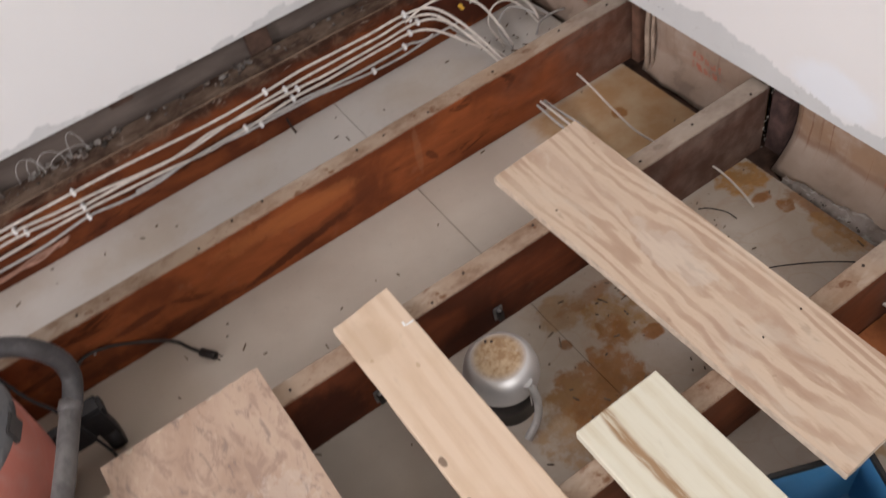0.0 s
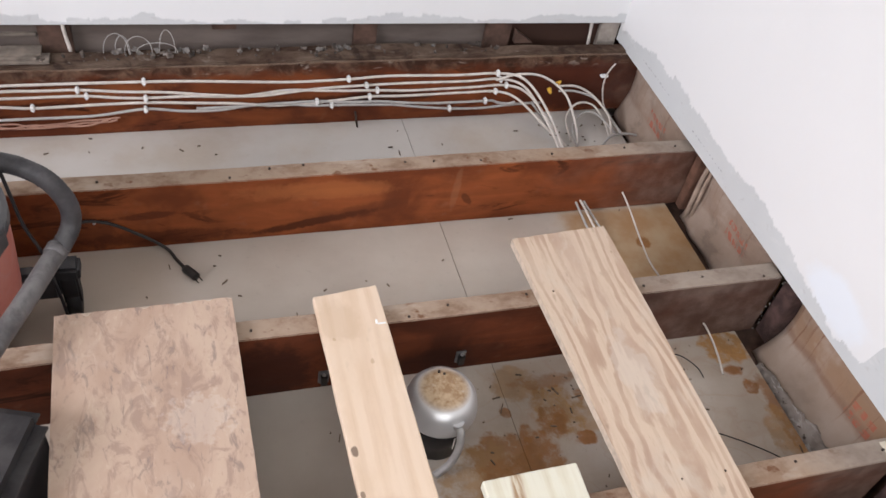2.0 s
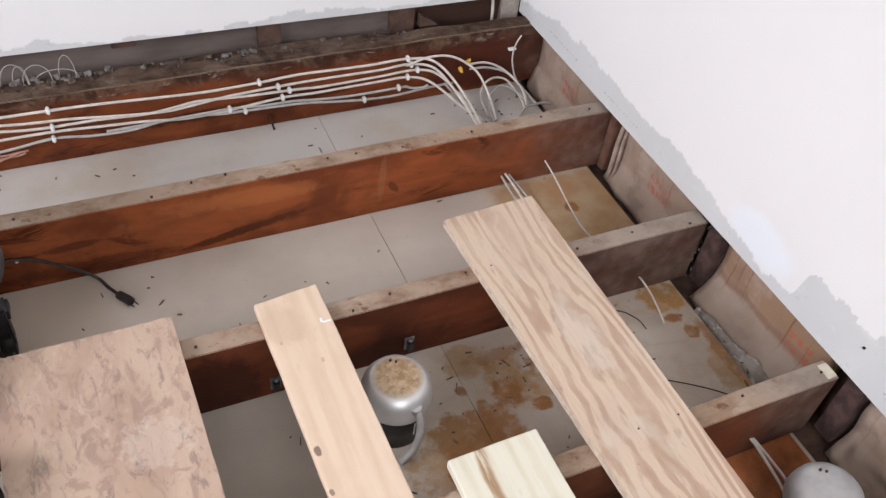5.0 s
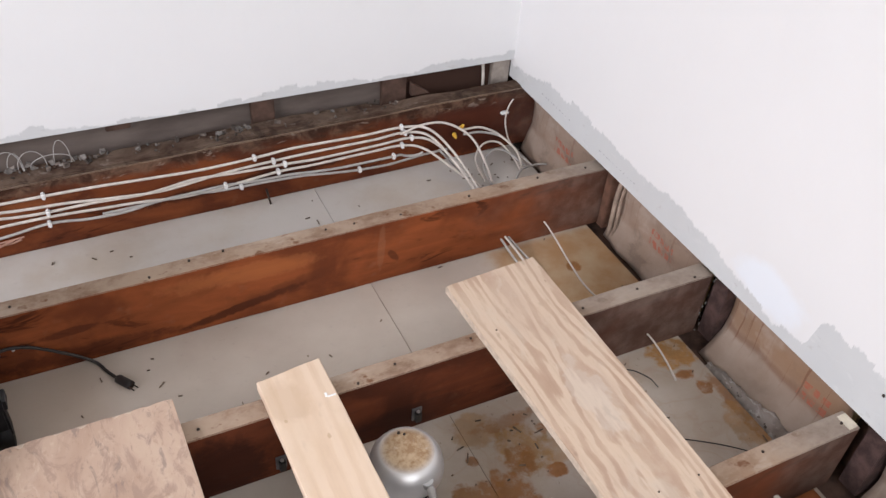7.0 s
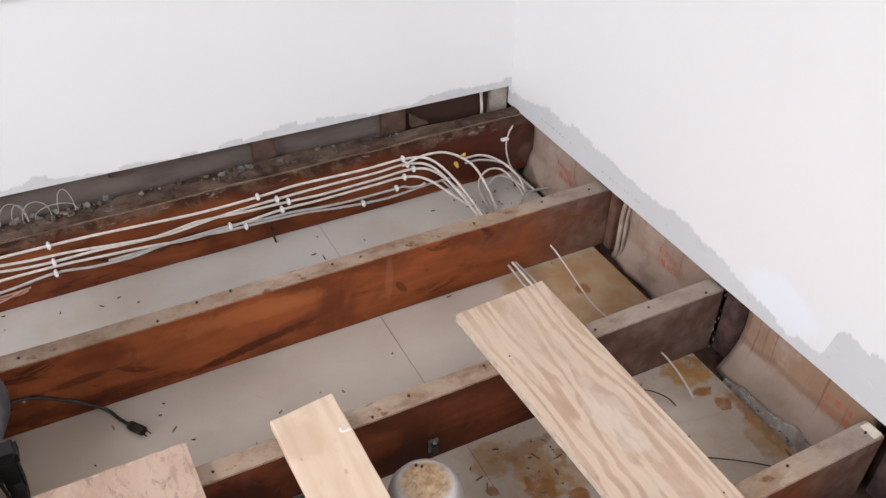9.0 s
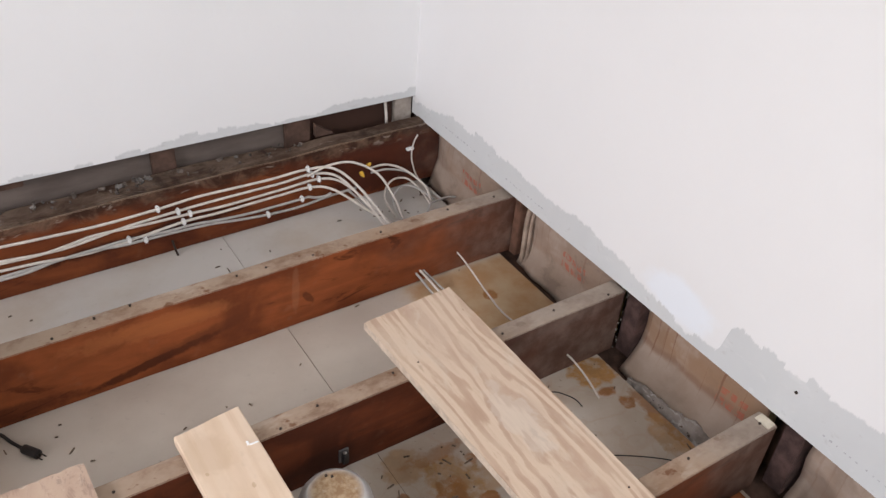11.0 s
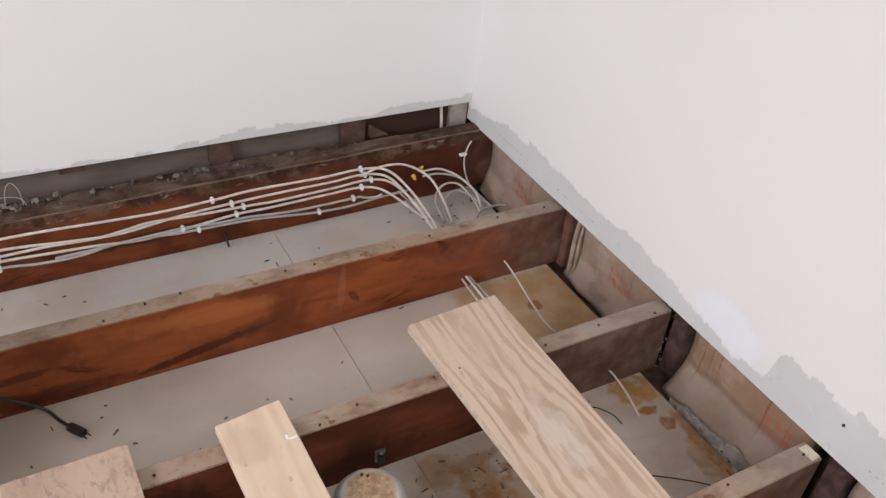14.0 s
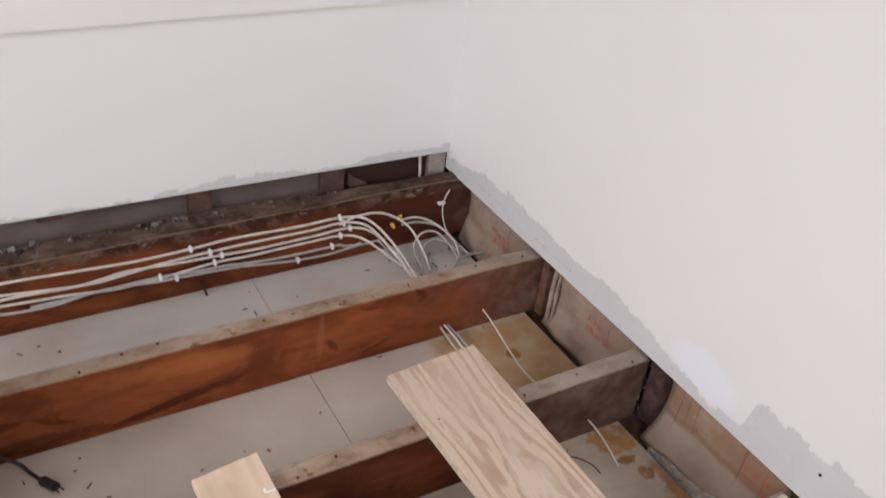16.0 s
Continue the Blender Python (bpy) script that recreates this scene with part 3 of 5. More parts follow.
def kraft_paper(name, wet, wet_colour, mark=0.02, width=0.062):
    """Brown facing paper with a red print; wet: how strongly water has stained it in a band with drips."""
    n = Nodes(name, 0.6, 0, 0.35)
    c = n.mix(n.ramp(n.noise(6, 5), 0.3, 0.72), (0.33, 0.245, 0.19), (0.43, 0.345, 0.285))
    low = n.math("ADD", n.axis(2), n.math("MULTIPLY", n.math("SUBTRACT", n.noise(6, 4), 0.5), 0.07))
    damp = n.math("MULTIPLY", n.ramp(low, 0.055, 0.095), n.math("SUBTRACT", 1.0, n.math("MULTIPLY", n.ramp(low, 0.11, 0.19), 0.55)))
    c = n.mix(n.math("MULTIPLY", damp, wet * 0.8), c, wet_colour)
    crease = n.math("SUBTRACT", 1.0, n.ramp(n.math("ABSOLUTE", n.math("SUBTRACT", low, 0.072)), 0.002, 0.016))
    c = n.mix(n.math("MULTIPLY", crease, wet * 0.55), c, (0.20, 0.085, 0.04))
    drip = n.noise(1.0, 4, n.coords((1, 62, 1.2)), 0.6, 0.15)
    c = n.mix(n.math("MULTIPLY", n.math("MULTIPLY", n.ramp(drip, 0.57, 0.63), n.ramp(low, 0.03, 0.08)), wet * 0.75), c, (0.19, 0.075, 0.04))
    c = n.mix(n.math("MULTIPLY", n.ramp(n.noise(14, 4, n.coords((1, 1, 1), (4, 3, 0))), 0.55, 0.75), 0.35), c, (0.52, 0.44, 0.38))
    c = n.mix(n.math("MULTIPLY", n.ramp(n.noise(7, 5, n.coords((1, 1, 1.4), (8, 2, 5)), 0.65, 0.6), 0.54, 0.68), 0.6 - 0.5 * wet), c, (0.13, 0.095, 0.075))
    # a faded red print, blocks of letters that cannot be read
    dy = n.math("ABSOLUTE", n.math("DIVIDE", n.math("ADD", n.axis(1), mark), width))
    dz = n.math("ABSOLUTE", n.math("DIVIDE", n.math("SUBTRACT", n.axis(2), 0.09), 0.021))
    inside = n.math("MULTIPLY", n.math("LESS_THAN", dy, 1.0), n.math("LESS_THAN", dz, 1.0))
    gap = n.math("ADD", n.math("MULTIPLY", n.axis(1), 44.0), n.math("MULTIPLY", n.noise(30, 2), 1.2))
    bars = n.math("MULTIPLY", n.ramp(n.math("FRACT", gap), 0.22, 0.34), n.ramp(n.math("ABSOLUTE", n.math("SUBTRACT", dz, 0.12)), 0.06, 0.16))
    worn = n.ramp(n.noise(55, 4, None, 0.7), 0.36, 0.56)
    c = n.mix(n.math("MULTIPLY", n.math("MULTIPLY", n.math("MULTIPLY", inside, bars), worn), 0.75), c, (0.44, 0.11, 0.065))
    return n.finish(c, n.noise(26, 4), 0.35, 0.004)


M["kraft"] = kraft_paper("kraft_paper_facing", 0.35, (0.24, 0.145, 0.095), 0.02, 0.042)
M["kraft_fold"] = plain("folded_kraft_paper", (0.36, 0.275, 0.215), 0.65, 0, 0.3, 24, 0.15)
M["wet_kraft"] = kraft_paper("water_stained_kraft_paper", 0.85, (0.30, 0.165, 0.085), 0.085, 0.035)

# ---------------------------------------------------------------- builders


def box_bm(x0, x1, y0, y1, z0, z1, bevel=0.0, bm=None, m=None):
    bm = bm or bmesh.new()
    got = bmesh.ops.create_cube(bm, size=1.0)["verts"]
    for v in got:
        v.co = Vector(((x0 + x1) / 2 + v.co.x * (x1 - x0), (y0 + y1) / 2 + v.co.y * (y1 - y0), (z0 + z1) / 2 + v.co.z * (z1 - z0)))
        if m:
            v.co = m @ v.co
    if bevel:
        edges = list({e for v in got for e in v.link_edges})
        bmesh.ops.bevel(bm, geom=edges, offset=bevel, segments=2, affect="EDGES")
    return bm


def smooth_path(pts, steps=8):
    """Catmull-Rom points through pts."""
    p = [Vector(q) for q in pts]
    p = [2 * p[0] - p[1], *p, 2 * p[-1] - p[-2]]
    out = []
    for i in range(1, len(p) - 2):
        a, b, c2, d = p[i - 1:i + 3]
        for k in range(steps):
            u = k / steps
            out.append(0.5 * ((2 * b) + (c2 - a) * u + (2 * a - 5 * b + 4 * c2 - d) * u * u + (3 * b - a - 3 * c2 + d) * u ** 3))
    out.append(p[-2])
    return out


def tube_bm(pts, r, seg=8, steps=8, flat=1.0, ridge=0.0, bm=None):
    """A round (or flattened) tube along a smooth path; ridge: the depth of a hose's rings."""
    bm = bm or bmesh.new()
    path = smooth_path(pts, steps) if steps > 1 else [Vector(p) for p in pts]
    rings, up = [], Vector((0, 0.2, 1)).normalized()
    for i, p in enumerate(path):
        d = (path[min(i + 1, len(path) - 1)] - path[max(i - 1, 0)]).normalized()
        s = d.cross(up)
        s = s.normalized() if s.length > 1e-3 else Vector((1, 0, 0))
        up = s.cross(d).normalized()
        rr = r * (1 - ridge * (i % 2))
        rings.append([bm.verts.new(p + s * rr * flat * math.cos(2 * math.pi * k / seg) + up * rr * math.sin(2 * math.pi * k / seg)) for k in range(seg)])
    for a, b in zip(rings, rings[1:]):
        for k in range(seg):
            bm.faces.new((a[k], a[(k + 1) % seg], b[(k + 1) % seg], b[k]))
    bm.faces.new(rings[0][::-1]), bm.faces.new(rings[-1])
    for f in bm.faces:
        f.smooth = True
    return bm


def lathe_bm(profile, centre, seg=32, bm=None):
    """A turned form: profile of (radius, z) from bottom to top."""
    bm = bm or bmesh.new()
    rings = [[bm.verts.new((centre[0] + r * math.cos(2 * math.pi * k / seg), centre[1] + r * math.sin(2 * math.pi * k / seg), centre[2] + z)) for k in range(seg)] for r, z in profile]
    for a, b in zip(rings, rings[1:]):
        for k in range(seg):
            bm.faces.new((a[k], a[(k + 1) % seg], b[(k + 1) % seg], b[k])).smooth = True
    bm.faces.new(rings[0][::-1]), bm.faces.new(rings[-1])
    return bm


def mesh_of(name, bm, material):
    bmesh.ops.recalc_face_normals(bm, faces=bm.faces)
    me = bpy.data.meshes.new(name)
    bm.to_mesh(me)
    bm.free()
    me.materials.append(material)
    return me


def solid(name, bm, material, label="", category="", group="", kind="", at=(0, 0, 0)):
    """A thing of one mesh, its origin at the point at."""
    bm.transform(Matrix.Translation(-Vector(at)))
    ob = new(name, mesh_of(name, bm, material))
    ob.location = at
    return tagged(ob, label, category, group, kind)


def thing(name, at, label, category, group="", kind=""):
    ob = new(name)
    ob.location, ob.empty_display_size = at, 0.05
    return tagged(ob, label, category, group, kind)


def part(name, bm, material, parent, label=""):
    """One mesh under a thing or a part; bm is in world places."""
    at, up = Vector((0, 0, 0)), parent
    while up:
        at, up = at + up.location, up.parent
    bm.transform(Matrix.Translation(-at))
    ob = new(name, mesh_of(name, bm, material))
    ob.parent = parent
    return tagged(ob, label)


def rough_up(bm, amount, scale=8.0, axes=(1, 1, 1)):
    for v in bm.verts:
        d = noise.noise_vector(v.co * scale) * amount
        v.co += Vector((d.x * axes[0], d.y * axes[1], d.z * axes[2]))
    return bm


def long_box(x0, x1, y0, y1, z0, z1, cuts, bevel=0.0014, amount=0.002):
    """A beam along x, cut into lengths so that its edges can wander."""
    bm = box_bm(x0, x1, y0, y1, z0, z1, bevel)
    for i in range(1, cuts):
        x = x0 + (x1 - x0) * i / cuts
        bmesh.ops.bisect_plane(bm, geom=bm.verts[:] + bm.edges[:] + bm.faces[:], plane_co=(x, 0, 0), plane_no=(1, 0, 0))
    return rough_up(bm, amount, 7.0, (0, 1, 1))


# ---------------------------------------------------------------- the setting
CEIL = -0.168
WEST, SOUTH, TOP = -4.0, -3.4, 2.45
# the lower room's ceiling boards, seen from above, with a butt joint
bm = box_bm(WEST, -0.5915, SOUTH, 0.50, CEIL - 0.013, CEIL)
box_bm(-0.590, -0.004, -0.385, 0.50, CEIL - 0.013, CEIL - 0.0015, 0, bm)
box_bm(-0.590, -0.028, SOUTH, -0.386, CEIL - 0.013, CEIL - 0.0015, 0, bm)
box_bm(WEST, 0.4, SOUTH, 0.9, CEIL - 0.10, CEIL - 0.06, 0, bm)
solid("ceiling", bm, M["drywall_back"], "dusty upper side of drywall ceiling boards, stained rusty brown", "ceiling", kind="structure")

# north wall: a board whose cut lower edge runs slightly uphill to the west
bm = bmesh.new()
lo_e, lo_w = 0.071, 0.071 + 0.0145 * 4.0
vs = [bm.verts.new(p) for p in ((WEST, 0.441, lo_w), (0.0, 0.441, lo_e), (0.0, 0.441, TOP), (WEST, 0.441, TOP), (WEST, 0.454, lo_w), (0.0, 0.454, lo_e), (0.0, 0.454, TOP), (WEST, 0.454, TOP))]
for f in ((0, 1, 2, 3), (7, 6, 5, 4), (0, 4, 5, 1), (1, 5, 6, 2), (2, 6, 7, 3), (3, 7, 4, 0)):
    bm.faces.new([vs[i] for i in f])
solid("wall_north", bm, M["wall_north"], "white painted drywall, cut off above the floor joists", "wall", kind="structure")
wall = solid("wall_east", box_bm(0.0, 0.013, SOUTH, 0.454, 0.015, TOP), M["wall_east"], "white painted drywall with a raw grey lower band", "wall", kind="structure")
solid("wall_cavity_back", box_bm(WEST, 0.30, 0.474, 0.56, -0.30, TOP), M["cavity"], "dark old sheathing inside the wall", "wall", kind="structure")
solid("rim_wall", box_bm(0.075, 0.10, SOUTH, 0.56, -0.30, TOP), M["stud"], "dark rim boards behind the joist ends", "wall", kind="structure")
# rear walls with window openings, room ceiling, rear subfloor
bm = box_bm(WEST, -2.2, SOUTH - 0.12, SOUTH, -0.3, TOP)
box_bm(-0.3, 0.10, SOUTH - 0.12, SOUTH, -0.3, TOP, 0, bm)
box_bm(-2.2, -0.3, SOUTH - 0.12, SOUTH, -0.3, 0.95, 0, bm)
box_bm(-2.2, -0.3, SOUTH - 0.12, SOUTH, 2.35, TOP, 0, bm)
solid("wall_south", bm, M["white_paint"], "white painted wall with a window opening", "wall", kind="structure")
bm = box_bm(WEST - 0.12, WEST, SOUTH, -2.3, -0.3, TOP)
box_bm(WEST - 0.12, WEST, -0.6, 0.56, -0.3, TOP, 0, bm)
box_bm(WEST - 0.12, WEST, -2.3, -0.6, -0.3, 0.9, 0, bm)
box_bm(WEST - 0.12, WEST, -2.3, -0.6, 2.3, TOP, 0, bm)
solid("wall_west", bm, M["white_paint"], "white painted wall with a window opening", "wall", kind="structure")
solid("ceiling_upper", box_bm(WEST - 0.12, 0.10, SOUTH - 0.12, 0.56, TOP, TOP + 0.1), M["white_paint"], "plain white room ceiling", "ceiling", kind="structure")
solid("floor", box_bm(WEST, 0.0, SOUTH, -2.03, 0.002, 0.021), M["floor"], "plywood subfloor still in place at the back", "floor", kind="structure")
# a white ledge on the north wall
bm = box_bm(WEST, -0.02, 0.423, 0.4405, 0.507, 0.62, 0.004)
solid("trim", bm, M["white_paint"], "white painted board along the wall", "trim", kind="structure")

# ---------------------------------------------------------------- joists
THICK = 0.043
bm = bmesh.new()
bmesh.ops.create_cone(bm, cap_ends=True, segments=7, radius1=0.0022, radius2=0.0027, depth=0.004)
NAIL = mesh_of("nail", bm, M["nail"])
for i, (front, mat, words) in enumerate((
        (0.385, "joist_d", "dark red-brown old joist under the wall"), (0.0, "joist_a", "red-brown old floor joist with a dusty top"),
        (-0.406, "joist_b", "dark brown old joist, grey and water-stained at one end"), (-0.828, "joist_c", "brown old floor joist, its end pale and chipped"),
        (-1.235, "joist_b", "dark brown old floor joist"), (-1.64, "joist_a", "red-brown old floor joist"), (-2.05, "joist_a", "red-brown old floor joist"))):
    end = (0.073, 0.045, 0.012, -0.004, 0.03, 0.03, 0.03)[i]
    j = thing("floor_joist", (-2.0, front + THICK / 2, CEIL), words, "joist", "floor joists")
    part("beam", long_box(WEST + 0.002, end, front, front + THICK, CEIL + 0.001, 0.0 if i else 0.012, 60), M[mat], j)
    # nail stubs left from the old floor
    if 0 < i < 5:
        rnd = random.Random(10 + i)
        x = -1.75
        while x < -0.06:
            x = min(x + rnd.uniform(0.06, 0.30), -0.03)
            stub = new("nail", NAIL)
            stub.parent = j
            stub.location = (x + 2.0, rnd.uniform(-0.014, 0.014), -CEIL + rnd.uniform(-0.0005, 0.0015))
            tagged(stub, "rusty nail stub")
    if i == 1:
        part("nail_head", tube_bm([(-1.322, -0.0028, -0.086), (-1.322, 0.001, -0.086)], 0.003, 9, 1), M["galv"], j, "bright nail head")
    if i == 3:
        part("torn_end", rough_up(box_bm(-0.028, -0.006, front + 0.004, front + 0.036, 0.0005, 0.003, 0.001), 0.003, 40), M["post_pale"], j, "pale torn wood")
# a nail poking out of the first joist's foot
solid("bent_nail", tube_bm([(-0.715, 0.384, -0.135), (-0.715, 0.368, -0.15), (-0.712, 0.36, -0.166)], 0.0028, 6, 4), M["nail"], "dark bent nail in the joist's foot", "nail")

# ---------------------------------------------------------------- inside the cut-open wall
bm = long_box(WEST + 0.002, 0.045, 0.386, 0.445, 0.0125, 0.021, 120, 0.003, 0.006)
for v in bm.verts:
    if v.co.y > 0.42 and v.co.x > -0.40:
        v.co.y -= 0.022
solid("sole_plate", bm, M["ledge"], "dirty crumbling wooden plate on the joist", "plate", at=(-2.0, 0.43, 0.0125))
for x0, x1, mat, words in ((-0.717, -0.66, "stud", "old dark wall stud"), (-0.376, -0.308, "stud", "old dark wall stud"), (-0.054, -0.001, "post", "pale weathered corner post"),
                           (-1.42, -1.352, "stud", "old dark wall stud"), (-1.80, -1.74, "stud", "old dark wall stud"), (-2.2, -2.14, "stud", "old dark wall stud")):
    solid("wall_stud", long_box(x0, x1, 0.4555, 0.473, -0.10, 0.5, 2, 0.002, 0.001), M[mat], words, "stud", "wall studs", at=((x0 + x1) / 2, 0.464, -0.10))
bm = bmesh.new()
front = [bm.verts.new(p) for p in ((-0.304, 0.432, 0.0215), (-0.252, 0.432, 0.0215), (-0.304, 0.432, 0.058))]
back = [bm.verts.new(p) for p in ((-0.304, 0.448, 0.0215), (-0.252, 0.448, 0.0215), (-0.304, 0.448, 0.058))]
bm.faces.new(front), bm.faces.new(back[::-1])
for k in range(3):
    bm.faces.new((front[k], back[k], back[(k + 1) % 3], front[(k + 1) % 3]))
bmesh.ops.bevel(bm, geom=bm.edges[:], offset=0.0012, segments=1, affect="EDGES")
solid("wood_wedge", bm, M["stud"], "brown wooden wedge beside the stud", "wedge", at=(-0.29, 0.44, 0.0215))
solid("wood_block", box_bm(-1.05, -0.995, 0.462, 0.4735, 0.058, 0.082, 0.002), M["stud"], "small dark block on the sheathing", "block", at=(-1.02, 0.4735, 0.058))
for i, (x0, x1, dy, z) in enumerate(((-1.63, -1.40, 0.0, 0.0225), (-1.61, -1.425, 0.007, 0.0280), (-1.60, -1.415, 0.014, 0.0335))):
    solid("wood_shim", long_box(x0, x1, 0.394 + dy, 0.432 + dy, z, z + 0.0052, 4, 0.001, 0.001), M["shim"], "thin grey wooden shim in a small stack", "shim", "stack of shims", at=((x0 + x1) / 2, 0.42, z))
solid("sheathing_lap", long_box(-2.1, -1.425, 0.466, 0.4735, 0.049, 0.056, 10, 0.001, 0.001), M["shim"], "pale lapped edge of old sheathing inside the wall", "lap", at=(-1.76, 0.47, 0.049))
# thin loose wires
for x, w, h, lean in ((-1.29, 0.055, 0.045, 0.01), (-1.22, 0.09, 0.030, -0.008), (-1.17, 0.035, 0.050, 0.012), (-1.265, 0.032, 0.036, 0.014), (-1.245, 0.06, 0.040, 0.004)):
    pts = [(x, 0.432, 0.0225)] + [(x + w * (0.5 - 0.5 * math.cos(math.pi * k / 6)), 0.430 + lean * math.sin(math.pi * k / 6), 0.0225 + h * math.sin(math.pi * k / 6)) for k in range(1, 6)] + [(x + w, 0.424, 0.0225)]
    solid("loose_wire", tube_bm(pts, 0.0010, 5, 6), M["cable_grey"], "thin grey loose wire arching over the plate", "wire", "loose wires", at=pts[0])
for x, pts in ((-0.084, [(-0.086, 0.464, 0.13), (-0.084, 0.460, 0.07), (-0.083, 0.452, 0.02), (-0.083, 0.446, -0.04)]), (-1.362, [(-1.366, 0.4495, 0.089), (-1.364, 0.449, 0.06), (-1.358, 0.442, 0.0235)])):
    solid("wall_cable", tube_bm(pts, 0.0042, 7, 6), M["cable"], "white cable hanging inside the open wall", "cable", "wall cables", at=(x, 0.46, 0.032))
bm = bmesh.new()
rnd = random.Random(7)
for _ in range(110):
    x, y = rnd.uniform(-1.75, -0.3), rnd.uniform(0.395, 0.435)
    s = rnd.choice((0.002, 0.003, 0.004, 0.007))
    m = pose(x, y, 0.0235 + s * 0.3, rnd.uniform(0, 90), rnd.uniform(0, 90), rnd.uniform(0, 180))
    box_bm(-s, s, -s * 0.6, s * 0.6, -s * 0.4, s * 0.4, 0, bm, m)
solid("plaster_crumbs", bm, M["crumb"], "grey crumbs of plaster along the plate", "debris", kind="stuff")

bm = bmesh.new()
rnd = random.Random(17)
for x0, x1, count in ((-1.27, -1.02, 26), (-0.84, -0.73, 12), (-0.55, -0.52, 1), (-1.0, -0.9, 3)):
    for _ in range(count):
        s = rnd.choice((0.002, 0.003, 0.004, 0.006))
        m = pose(rnd.uniform(x0, x1), rnd.uniform(0.418, 0.438), 0.0235 + s * 0.3, rnd.uniform(0, 90), rnd.uniform(0, 90), rnd.uniform(0, 180))
        box_bm(-s, s, -s * 0.7, s * 0.7, -s * 0.5, s * 0.5, s * 0.25, bm, m)
solid("plaster_lumps", bm, M["plaster_lump"], "pale grey lumps of plaster in heaps on the plate", "debris", kind="stuff")

# ---------------------------------------------------------------- insulation in the joist bays' ends


def batt(y0, y1, bulge, curl, seed, words, crumple=1.0, paper="kraft"):
    """A paper-faced batt pressed into the end of a bay; curl: how far the paper's foot turns inwards."""
    t = thing("insulation_batt", (0.06, (y0 + y1) / 2, CEIL), words, "insulation", "insulation batts")
    bm, ny, nz = bmesh.new(), 22, 16
    grid = []
    for a in range(ny + 1):
        u = a / ny
        y = y0 + (y1 - y0) * u
        row = []
        for b in range(nz + 1):
            v = b / nz
            z = CEIL - 0.015 + (0.03 - CEIL + 0.015) * v
            x = 0.046 - bulge * math.sin(math.pi * u) * (0.35 + 0.65 * math.sin(math.pi * v)) - curl * max(0, 1 - v * 2.2) ** 2 * (0.82 + 0.18 * (1 - u))
            x += 0.007 * crumple * noise.noise(Vector((y * 14 + seed, z * 16, 1.0))) + 0.003 * crumple * noise.noise(Vector((y * 45 + seed, z * 40, 4.0)))
            row.append(bm.verts.new((x, y, z)))
        grid.append(row)
    for a in range(ny):
        for b in range(nz):
            bm.faces.new((grid[a][b], grid[a + 1][b], grid[a + 1][b + 1], grid[a][b + 1])).smooth = True
    got = bmesh.ops.extrude_face_region(bm, geom=bm.faces[:])["geom"]
    for v in got:
        if isinstance(v, bmesh.types.BMVert):
            v.co.x += 0.0015
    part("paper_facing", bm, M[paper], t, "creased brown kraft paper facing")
    part("fibre_core", rough_up(box_bm(0.060, 0.074, y0, y1, CEIL - 0.014, 0.03), 0.001), M["fibre"], t, "dusty yellow glass fibre")


def paper_flange(y, z0, z1):
    """The stapling edge of the facing paper, folded back on itself."""
    t = thing("paper_flange", (0.04, y, z0), "folded brown paper edge of an insulation batt", "insulation")
    for k, (dy, dx, r) in enumerate(((0.0, 0.0, 0.0045), (-0.013, 0.004, 0.003))):
        part("fold", tube_bm([(0.030 + dx, y + dy, z0), (0.026 + dx, y + dy - 0.004, z0 + (z1 - z0) * 0.3), (0.031 + dx, y + dy + 0.002, z0 + (z1 - z0) * 0.65), (0.034 + dx, y + dy - 0.003, z1)], r, 8, 6, 1.6), M["kraft_fold"], t)


paper_flange(-0.048, CEIL - 0.01, 0.012)
for row in ((0.048, 0.384, 0.016, 0.034, 1, "brown paper-faced insulation batt with a faded red print"), (-0.362, -0.034, 0.008, 0.026, 5, "brown paper-faced insulation batt with a red print"),
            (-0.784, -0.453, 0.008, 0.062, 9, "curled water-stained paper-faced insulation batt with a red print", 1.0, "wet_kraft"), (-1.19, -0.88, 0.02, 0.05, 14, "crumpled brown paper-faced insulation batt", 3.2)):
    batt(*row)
# strips fill the slots between joist ends and facing paper, two of them dark
for y0, y1, mat, words in ((-0.029, -0.004, "nailer", "brown wood strip beside the joist's end"), (-0.450, -0.4085, "dark_strip", "dark strip beside the joist's end"), (-0.872, -0.830, "dark_strip", "dark strip beside the joist's end")):
    solid("nailer_strip", box_bm(0.02, 0.073, y0, y1, CEIL + 0.002, 0.014, 0.002), M[mat], words, "nailer", "nailer strips", at=(0.045, (y0 + y1) / 2, CEIL))
bm = bmesh.new()
rnd = random.Random(3)
nu, nv, grid = 70, 9, []
for a in range(nu + 1):
    y = -0.783 + 0.29 * a / nu
    row = []
    for b in range(nv + 1):
        u = b / nv
        hgt = (0.036 - 0.022 * a / nu) * math.sin(math.pi * u) * (0.55 + 0.8 * (noise.noise(Vector((y * 22, u * 2, 0))) + 0.5))
        hgt += 0.011 * noise.noise(Vector((y * 70, u * 9, 3)))
        row.append(bm.verts.new((-0.022 + (0.066 - 0.05 * a / nu) * u + 0.004 * noise.noise(Vector((y * 40, u * 3, 7))), y, CEIL - 0.016 + hgt)))
    grid.append(row)
for a in range(nu):
    for b in range(nv):
        bm.faces.new((grid[a][b], grid[a + 1][b], grid[a + 1][b + 1], grid[a][b + 1])).smooth = True
solid("mortar_ridge", bm, M["rubble"], "lumpy grey mortar with white streaks along the ceiling's edge", "mortar")
bm = bmesh.new()
